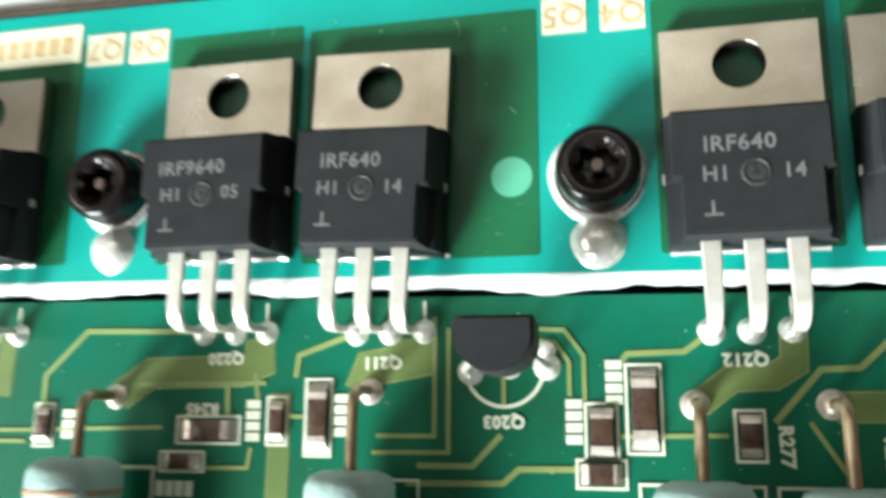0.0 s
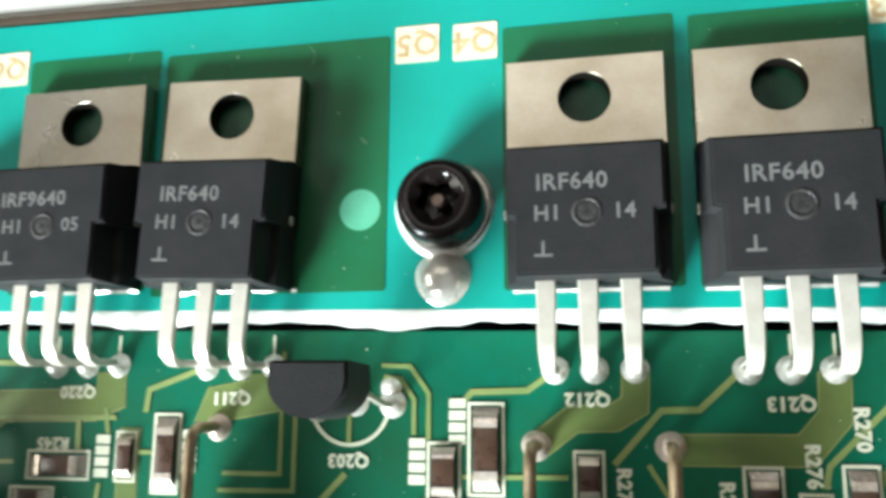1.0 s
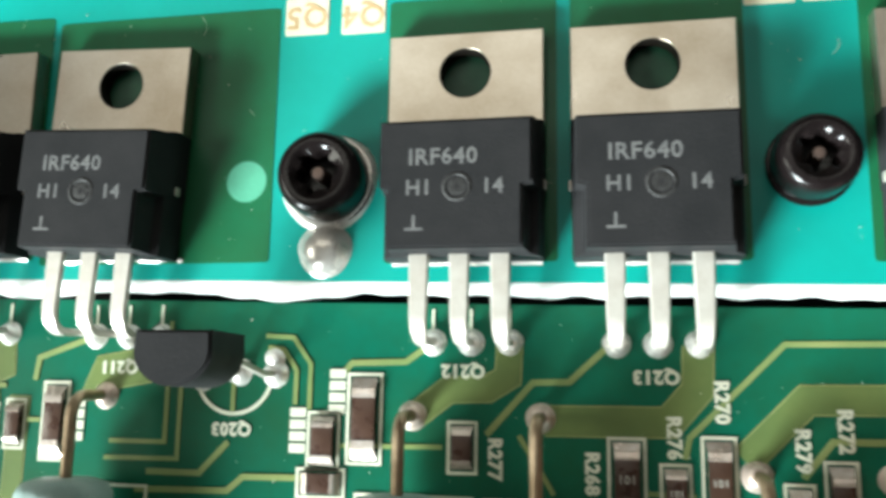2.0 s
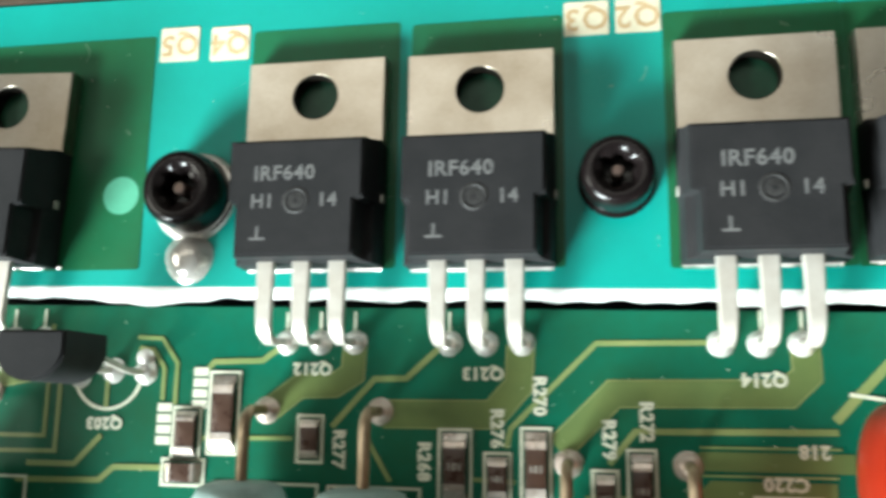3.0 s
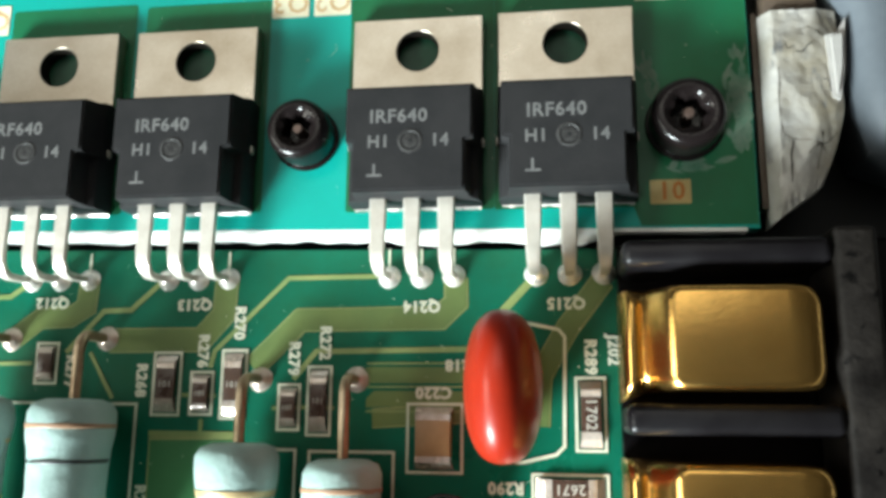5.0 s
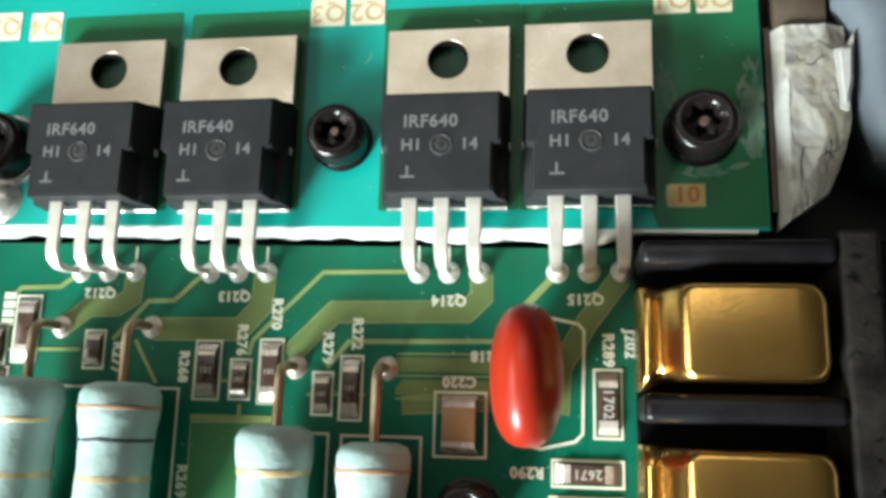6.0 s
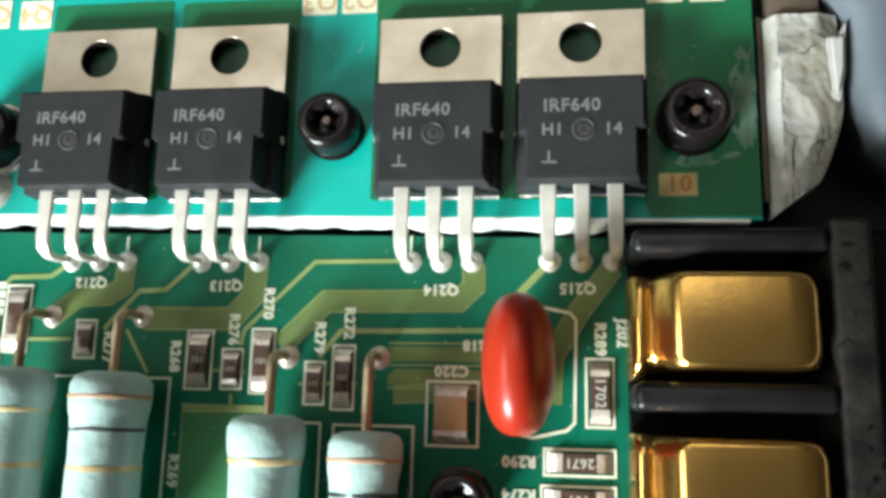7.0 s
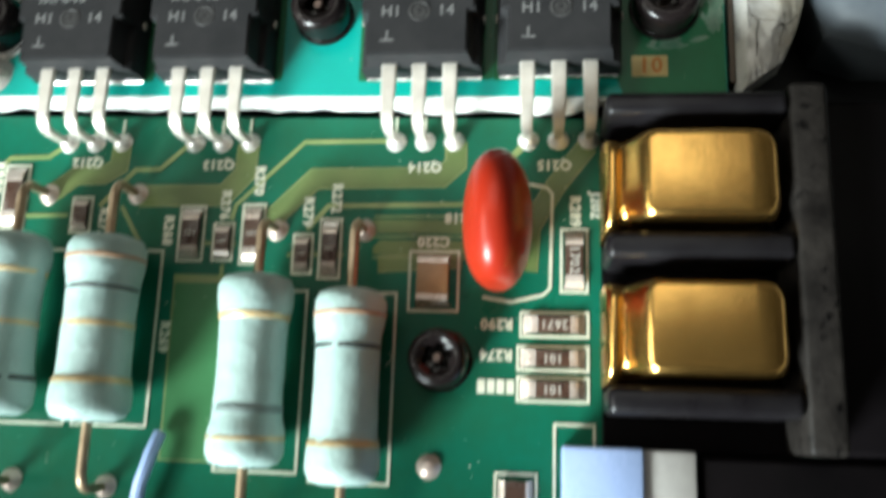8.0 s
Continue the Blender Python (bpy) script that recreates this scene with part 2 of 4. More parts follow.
def ribbon(points, w, z0, z1, bm=None):
    """A flat track of width w along a line in the plane."""
    p = [Vector(q) for q in points]
    left, right = [], []
    for i in range(len(p)):
        a = (p[i] - p[i - 1]).normalized() if i else (p[1] - p[0]).normalized()
        b = (p[i + 1] - p[i]).normalized() if i < len(p) - 1 else a
        nrm = Vector((-(a + b).y, (a + b).x)).normalized()
        s = w / 2 / max(0.5, nrm.dot(Vector((-a.y, a.x))))
        left.append(p[i] + nrm * s)
        right.append(p[i] - nrm * s)
    return prism([tuple(q) for q in left] + [tuple(q) for q in reversed(right)], z0, z1, bm=bm)


def frame_line(x0, y0, x1, y1, w, z0, z1):
    """A rectangular outline of line width w."""
    bm = bmesh.new()
    for a, b, c, d in ((x0, y0, x1, y0 + w), (x0, y1 - w, x1, y1), (x0, y0 + w, x0 + w, y1 - w), (x1 - w, y0 + w, x1, y1 - w)):
        box(a, b, z0, c, d, z1, bm=bm)
    return bm


TEXTS = {}


def text_mesh(body, size, material):
    """Letters of the built-in font, centred, as a thin printed mesh; size is the height of a line."""
    key = (body, size, material.name)
    if key not in TEXTS:
        cu = bpy.data.curves.new("lettering", "FONT")
        cu.body, cu.size, cu.align_x, cu.align_y, cu.resolution_u = body, size * MM, "CENTER", "CENTER", 2
        cu.extrude, cu.offset = 0.008 * MM, (0.045 if material is M_SILK else 0.02) * size * MM
        cu.space_character = 1.08
        ob = bpy.data.objects.new("lettering", cu)
        scene.collection.objects.link(ob)
        me = bpy.data.meshes.new_from_object(ob.evaluated_get(bpy.context.evaluated_depsgraph_get()))
        bpy.data.objects.remove(ob)
        bpy.data.curves.remove(cu)
        me.name = "lettering"
        me.materials.clear()
        me.materials.append(material)
        TEXTS[key] = me
    return TEXTS[key]


def lettering(body, x, y, z, size, material, parent, rz=0.0, name="lettering"):
    return part(name, text_mesh(body, size, material), material, parent, at=(x, y, z, rz))


# ---- the room ----
def room_piece(name, x0, y0, z0, x1, y1, z1, material, label, category):
    bm = box(x0 * 1000, y0 * 1000, z0 * 1000, x1 * 1000, y1 * 1000, z1 * 1000)
    ob = part(name, bm, material)
    ob.matrix_world = ROOM
    return tagged(ob, label, category, kind="structure")


room_piece("floor", -2.7, -1.62, -0.80, 1.7, 1.6, -0.75, M_FLOOR, "plain brown floor of the workroom", "floor")
room_piece("ceiling", -2.7, -1.62, 1.75, 1.7, 1.6, 1.80, M_CEIL, "plain grey painted ceiling above the bench", "ceiling")
room_piece("wall_back", -2.7, 1.6, -0.75, 1.7, 1.7, 1.75, M_WALL, "plain brown painted wall facing the windows", "wall")
room_piece("wall_east", 1.6, -1.5, -0.75, 1.7, 1.6, 1.75, M_WALL, "plain brown painted side wall", "wall")
room_piece("wall_west", -2.7, -1.5, -0.75, -2.6, 1.6, 1.75, M_WALL, "plain brown painted side wall", "wall")
for wx0, wz0, wx1, wz1 in ((-2.6, -0.75, 1.6, 0.31), (-0.84, 0.78, 1.6, 1.75), (0.31, 0.31, 1.6, 0.78), (-0.84, 0.31, -0.31, 0.78), (-2.6, 0.31, -0.84, 0.96), (-2.6, 0.96, -1.76, 1.64), (-2.6, 1.64, -0.84, 1.75)):
    room_piece("wall_window", wx0, -1.5, wz0, wx1, -1.35, wz1, M_WALL, "brown wall around the two window openings", "wall")
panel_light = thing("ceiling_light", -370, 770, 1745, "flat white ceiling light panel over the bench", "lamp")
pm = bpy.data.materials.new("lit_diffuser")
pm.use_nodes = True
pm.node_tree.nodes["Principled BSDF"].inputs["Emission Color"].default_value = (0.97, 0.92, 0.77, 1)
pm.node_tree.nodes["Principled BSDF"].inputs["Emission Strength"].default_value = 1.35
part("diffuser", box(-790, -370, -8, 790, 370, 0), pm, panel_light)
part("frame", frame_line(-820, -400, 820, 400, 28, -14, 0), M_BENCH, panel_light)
bench = thing("workbench", 0, 0, -12, "white laminate workbench under the opened device", "workbench")
part("tabletop", box(-330, -220, -30, 330, 260, 0, 3), M_BENCH, bench)
for lx in (-290, 290):
    for ly in (-180, 220):
        part("leg", box(lx - 25, ly - 25, -738, lx + 25, ly + 25, -30, 2), M_GREY, bench)

# ---- the device: tray, mounting board, main board ----
tray = thing("device_tray", 0, 0, -12, "black anodised metal tray under the two boards", "tray")
part("base", box(-95, -70, 0, 82, 30, 5.0, 0.5), M_HEATSINK, tray)
# wall out of view, added to shade the lower end of the main board
part("front_wall", box(-95, -70, 5.0, 82, -67.5, 20.5, 0.4), M_HEATSINK, tray)
part("support_rib", box(-90, -16, 5.0, 58, 6.5, 10.36, 0.2), M_HEATSINK, tray)
for sy in (-30, -60):
    part("standoff_rail", box(-88, sy - 2, 5.0, 62, sy + 2, 8.36, 0.2), M_HEATSINK, tray)
part("rim", prism([(-95, 8.2), (64, 5.55), (64, 6.25), (-95, 8.9)], 5.0, 12.1, 0.1), M_BROWNEDGE, tray, "brown lacquered steel rim")
ledge = thing("case_ledge", 0, 0, -12, "white painted ledge of the case behind the boards", "case")
part("plate", prism([(-95, 9.2), (64, 6.6), (64, 70), (-95, 70)], 5.5, 11.6, 0.2), M_BENCH, ledge)
part("wall", box(-95, 66, 0.0, 64, 70, 5.5), M_BENCH, ledge)


def front(x):
    return -16.45 - 0.0155 * x


def back(x):
    return 6.45 - 0.0165 * x


mount = thing("mounting_board", 0, 0, 0, "teal green transistor mounting board with white sealant along its edge", "circuit board")
part("substrate", prism([(-80, front(-80)), (55.2, front(55.2)), (55.2, back(55.2)), (-80, back(-80))], -1.6, 0.0, 0.06), M_MASK, mount)
for x0, x1, y0, y1 in ((-60.5, -50.5, -14.2, 4.4), (-42.6, -31.4, -14.5, 3.9), (-30.85, -13.5, -14.9, 3.35), (-5.5, 5.85, -15.1, 3.15), (6.75, 17.6, -15.2, 2.85), (24.4, 35.98, -15.4, 2.5)):
    part("copper_area", prism(rrect(x0, y0, x1, y1, 0.25, 2), 0.0, 0.035), M_PAD, mount, "darker green masked area, mostly over copper")
# end piece runs past the copper; its dark green there stands for shade
part("copper_area", prism([(36.0, 2.4), (36.0, -15.45), (46.3, -15.5), (46.8, -16.95), (55.1, -17.0), (55.1, 2.35)], 0.0, 0.035), M_PAD, mount, "darker green masked area, mostly over copper")
part("test_dot", prism(circle(1.45, 28), 0.035, 0.05), M_DOT, mount, "pale green round test spot", at=(-15.4, -9.25, 0.0))

# white sealant along the front edge, with an uneven lower lip
rings = []
xs = [-78 + 0.7 * i for i in range(int((55.5 + 78) / 0.7))]
for x in xs:
    f = front(x)
    lump = max(0.0, noise.noise(Vector((x * 0.11, 3.1, 0)))) * 0.9 + 0.25 * noise.noise(Vector((x * 0.5, 8.0, 0)))
    thin = max(0.0, min(1.0, (45.5 - x) / 3.5))
    d = (0.66 + max(-0.22, lump)) * (0.3 + 0.7 * thin)
    low = -1.15 - 0.75 * max(0.0, min(1.0, 0.45 + lump)) * thin
    rings.append([(x, f + 0.12, -0.02), (x, f - 0.22, 0.03), (x, f - d * 0.75, -0.25), (x, f - d, -0.75), (x, f - d * 0.95, low), (x, f + 0.1, low - 0.05)])
part("sealant_bead", loft(rings), M_WHITE, mount, "uneven bead of glossy white sealant", smooth=60)


def print_tag(body, x0, y0, x1, y1, paper, ink, size, rz=180.0):
    tag = part("label_patch", prism(rrect(x0, y0, x1, y1, 0.12, 2), 0.035, 0.06), paper, mount)
    lettering(body, (x0 + x1) / 2, (y0 + y1) / 2, 0.072, size, ink, tag, rz)


for body, x0, y0, x1, y1 in (("Q7", -50.3, 2.2, -46.9, 4.95), ("Q6", -46.4, 2.1, -42.9, 4.85), ("Q5", -13.1, 1.2, -9.95, 3.95), ("Q4", -8.95, 1.05, -5.85, 3.75), ("Q3", 17.7, 1.2, 20.8, 3.75), ("Q2", 21.25, 1.2, 24.3, 3.7), ("Q1", 46.9, 1.0, 49.8, 3.6), ("Q0", 50.3, 0.95, 53.1, 3.5)):
    print_tag(body, x0, y0, x1, y1, M_LABEL, M_LABELTEXT, 2.3)
tag = part("label_patch", prism(rrect(-60.2, 2.75, -50.9, 6.1, 0.12, 2), 0.035, 0.06), M_LABEL, mount)
for i in range(6):
    part("ink_bar", box(-59.2 + i * 1.3, 3.5, 0.06, -58.2 + i * 1.3, 5.1, 0.075), M_LABELTEXT, tag)
tag = part("label_patch", prism(rrect(47.5, -15.35, 50.45, -13.5, 0.1, 2), 0.036, 0.06), M_LABELDARK, mount)
lettering("10", 49.05, -14.42, 0.072, 1.9, M_ORANGE, tag, 0)


def solder_dome(name, x, y, r, h, parent, z=0.0, label="", mat_=None):
    k = random.Random(int(x * 13 + y * 7))
    prof = [(r * 1.25, 0.0), (r * 1.12, h * 0.12), (r, h * 0.35), (r * 0.8, h * 0.7), (r * 0.45, h * 0.95), (0.05, h)]
    bm = lathe(prof, 28)
    for v in bm.verts:
        v.co.x *= 1 + 0.04 * math.sin(v.co.y * 1.5 + k.random() * 0.5)
        v.co.z *= 1 + 0.06 * noise.noise(Vector((v.co.x + x, v.co.y + y, 0)))
    return part(name, bm, mat_ or M_SOLDER, parent, label, at=(x, y, z), smooth=80)


def solder_ring(x, y):
    rings = []
    for i in range(40):
        a = 2 * math.pi * i / 40
        c, s = math.cos(a), math.sin(a)
        w = 3.42 + 0.10 * math.sin(3 * a) - 0.15 * s
        rings.append([(c * 2.7, s * 2.7, 0.0), (c * 2.75, s * 2.75, 0.25), (c * 3.05, s * 3.05, 0.36), (c * w, s * w, 0.02), (c * w, s * w, 0.0)])
    part("solder_ring", loft(rings, closed=True), M_SOLDER, mount, "bright tinned ring round the screw", at=(x, y, 0.0), smooth=80)


for sx, sy in ((-9.5, -9.35), (-46.3, -8.4)):
    solder_ring(sx, sy)
    solder_dome("solder_blob", sx - 0.05, sy - 4.8, 1.5, 1.1, mount, 0.0, "round shiny solder blob")

board = thing("main_board", 0, 0, ZL, "dark green main circuit board with traces and white printing", "circuit board")
part("substrate", prism([(-85, front(-85) - 1.1), (62, front(62) - 1.1), (62, -66.5), (-85, -66.5)], -1.6, 0.0, 0.05), M_PCB, board)

# traces: wide masked copper and narrow pale lines
WIDE = [
    (1.7, [(32.83, -20.3), (32.86, -22.2), (31.6, -23.4), (20.6, -23.5), (16.9, -27.2)]),
    (1.8, [(14.4, -20.3), (14.25, -23.0), (12.5, -25.0), (4.8, -25.05)]),
    (1.6, [(2.6, -20.3), (2.5, -22.3), (1.2, -23.1), (-1.4, -23.2), (-3.5, -24.8)]),
    (1.6, [(44.0, -20.6), (41.3, -24.2), (39.2, -27.8), (39.0, -31.5)]),
    (2.2, [(-34.7, -20.0), (-34.6, -21.8), (-36.0, -22.4), (-43.5, -22.5), (-46.0, -24.2)]),
    (2.4, [(-22.6, -20.2), (-22.6, -21.7), (-26.0, -22.3), (-26.7, -24.0)]),
    (1.5, [(-32.8, -24.0), (-32.9, -32.0)]),
    (1.4, [(-56.3, -19.3), (-56.5, -24.2)]),
    (1.3, [(33.6, -30.6), (26.5, -31.0)]),
]
LINES_RIGHT = [
    (0.35, [(27.2, -20.1), (19.5, -20.15), (13.7, -25.9), (13.4, -27.2)]),
    (0.40, [(34.5, -25.8), (21.95, -25.95), (20.2, -28.1)]),
    (0.35, [(26.0, -30.0), (29.2, -29.9)]),
    (0.40, [(9.0, -20.2), (6.4, -22.6), (4.1, -22.65), (1.1, -26.0)]),
    (0.60, [(38.7, -20.5), (35.4, -24.0), (34.4, -25.1)]),
    (0.45, [(8.7, -32.3), (16.1, -32.35)]),
    (0.40, [(-2.6, -20.2), (-4.3, -21.4), (-8.0, -21.5), (-8.6, -22.2)]),
    (0.30, [(3.2, -26.0), (5.4, -29.6)]),
    (0.30, [(18.6, -30.3), (19.4, -30.3)]),
    (0.30, [(12.9, -31.2), (12.9, -32.2)]),
    (0.30, [(10.9, -29.3), (14.0, -29.4)]),
    (0.30, [(19.0, -30.2), (23.5, -30.25)]),
]
LINES_MIDDLE = [
    (0.30, [(-8.9, -26.95), (-1.8, -26.85)]),
    (0.30, [(-21.3, -18.7), (-21.3, -27.0), (-25.5, -27.0)]),
    (0.30, [(-20.3, -19.5), (-20.3, -28.1), (-25.8, -28.15)]),
    (0.40, [(-22.5, -29.0), (-18.6, -29.0), (-16.6, -26.9)]),
    (0.40, [(-23.3, -30.2), (-16.5, -30.1), (-15.4, -29.15), (-11.3, -29.1)]),
    (0.30, [(-14.2, -19.7), (-12.2, -19.8), (-10.9, -21.6), (-10.9, -24.6)]),
    (0.30, [(-14.0, -20.5), (-12.9, -20.6), (-11.9, -22.0), (-11.9, -24.3)]),
    (0.30, [(-16.4, -25.0), (-16.4, -22.4)]),
]
LINES_LEFT = [
    (0.40, [(-39.4, -19.4), (-49.2, -19.2), (-52.6, -22.6), (-52.6, -24.9)]),
    (0.40, [(-27.6, -19.9), (-31.5, -21.3), (-31.7, -22.9)]),
    (0.30, [(-62.0, -26.8), (-54.0, -26.75), (-42.2, -26.5)]),
    (0.30, [(-62.0, -27.6), (-53.9, -27.6)]),
    (0.30, [(-45.3, -29.5), (-35.2, -29.35), (-35.0, -27.9)]),
    (0.40, [(-37.05, -23.4), (-36.95, -25.7)]),
    (0.35, [(-44.3, -23.35), (-34.0, -23.3)]),
    (0.30, [(-34.6, -24.4), (-34.9, -22.6)]),
    (0.30, [(-31.0, -25.7), (-32.2, -25.7)]),
]
for i, (w, line) in enumerate(WIDE):
    part("trace_edge", ribbon(line, w + 0.17, 0.0, 0.022 + 0.0012 * i), M_EDGE, board, "thin pale edge of a copper trace")
    part("trace", ribbon(line, w, 0.0, 0.045 + 0.0015 * i), M_TRACE, board, "lighter green wide copper trace")
for i, (w, line) in enumerate(LINES_RIGHT + LINES_MIDDLE + LINES_LEFT):
    part("trace", ribbon(line, w, 0.0, 0.062 + 0.0012 * i), M_LINE, board, "pale narrow copper trace")
for y0, y1, x0, x1 in ((-28.35, -27.15, 25.4, 35.4), (-30.15, -28.95, 26.0, 34.2)):
    part("trace", prism([(x0 + 0.6, y1), (x1, y1), (x1, y0), (x0, y0), (x0, y1 - 0.6)], 0.0, 0.066), M_TRACE, board, "lighter green wide copper trace")
for i, y0 in enumerate((-26.85, -28.62, -30.45)):
    part("trace", ribbon([(34.6 - 0.3 * i, y0), (26.0, y0 - 0.03)], 0.14, 0.0, 0.1 + 0.001 * i), M_LINE, board, "pale narrow copper trace")


part("trace_edge", prism([(8.72, -32.55), (16.3, -32.5), (13.3, -47.7), (8.92, -47.7)], 0.0, 0.016), M_EDGE, board, "thin pale edge of a copper area")
part("copper_area", prism([(8.85, -32.8), (16.2, -32.7), (13.2, -47.6), (9.05, -47.6)], 0.0, 0.04), M_AREA, board, "slightly lighter green copper area")


def silk_text(body, x, y, rz=180.0, size=1.18):
    lettering(body, x, y, 0.1, size, M_SILK, board, rz, "printed_text")


def silk_bars(x, y, n=4, w=0.62, h=1.1, vertical=False):
    for i in range(n):
        o = (i - (n - 1) / 2) * (w + 0.16)
        if vertical:
            part("print_bar", box(x - h / 2, y + o - w / 2, 0.05, x + h / 2, y + o + w / 2, 0.105), M_SILK, board)
        else:
            part("print_bar", box(x + o - w / 2, y - h / 2, 0.05, x + o + w / 2, y + h / 2, 0.105), M_SILK, board)


for body, x, y in (("Q220", -37.3, -21.45), ("Q211", -25.1, -21.9), ("Q212", -0.45, -21.95), ("Q213", 11.8, -22.2), ("Q214", 30.2, -22.5), ("Q215", 41.2, -22.35), ("Q203", -16.4, -26.0), ("C220", 31.2, -29.05), ("R290", 36.6, -35.9), ("R274", 36.6, -38.4), ("R245", -39.0, -25.15)):
    silk_text(body, x, y)
silk_text("218", 33.0, -27.0)
for body, x, y in (("R268", 7.75, -28.2), ("R276", 12.75, -25.9), ("R270", 15.65, -23.7), ("R279", 20.2, -26.5), ("R272", 22.65, -25.3), ("R277", 1.65, -27.5), ("R289", 42.9, -26.4), ("J202", 44.6, -25.9), ("R269", 8.35, -37.5)):
    silk_text(body, x, y, -90.0)
silk_bars(-8.95, -23.4, 4, vertical=True)
silk_bars(-11.65, -26.0, 4, vertical=True)
silk_bars(-28.1, -25.6, 4, vertical=True)
silk_bars(-34.9, -26.0, 4, vertical=True)
silk_bars(-50.2, -26.3, 3, vertical=True)
silk_bars(-40.9, -30.9, 4)
silk_bars(36.6, -40.95, 4)
for x0, y0, x1, y1 in ((0.9, -45.1, 7.6, -29.95), (13.6, -48.4, 20.7, -33.3), (21.6, -49.0, 28.3, -33.4), (-7.6, -45.1, 0.3, -29.9), (-50.6, -44.6, -42.6, -29.3), (-29.9, -45.0, -22.3, -29.9), (41.2, -50.0, 44.5, -43.7)):
    part("print_outline", frame_line(x0, y0, x1, y1, 0.2, 0.05, 0.105), M_SILK, board)
arc = [(-16.35 + 2.75 * math.cos(radians(a)), -22.25 + 2.75 * math.sin(radians(a))) for a in range(185, 361, 7)]
part("print_outline", ribbon(arc, 0.25, 0.05, 0.105), M_SILK, board)
part("print_outline", ribbon([(35.3, -23.4), (37.7, -23.75), (40.6, -24.35), (41.05, -24.9), (40.9, -32.9), (40.3, -33.5), (37.7, -34.1), (35.4, -33.7)], 0.24, 0.05, 0.105), M_SILK, board)

# ---- transistors ----
def lead_part(parent, x):
    path = [(-14.6, 2.5), (-18.7, 2.5)] + [(-18.75 - 1.5 * math.sin(radians(a)), 1.0 + 1.5 * math.cos(radians(a))) for a in (18, 36, 54, 72, 90)] + [(-20.2, -0.2), (-20.1, -1.2), (-20.05, -2.1)]
    rings = []
    for i, (y, z) in enumerate(path):
        a = path[max(i - 1, 0)]
        b = path[min(i + 1, len(path) - 1)]
        d = Vector((b[0] - a[0], b[1] - a[1])).normalized()
        ny, nz = -d.y * 0.25, d.x * 0.25
        w = (0.64, 0.56)[i] if i < 2 else max(0.4, 0.56 - 0.025 * (i - 1))
        c = 0.1
        rings.append([(x - w + c, y + ny, z + nz), (x + w - c, y + ny, z + nz), (x + w, y + ny * 0.5, z + nz * 0.5), (x + w, y - ny * 0.5, z - nz * 0.5), (x + w - c, y - ny, z - nz), (x - w + c, y - ny, z - nz), (x - w, y - ny * 0.5, z - nz * 0.5), (x - w, y + ny * 0.5, z + nz * 0.5)])
    return part("lead", loft(rings), M_LEAD, parent, "tinned bent lead", smooth=50)


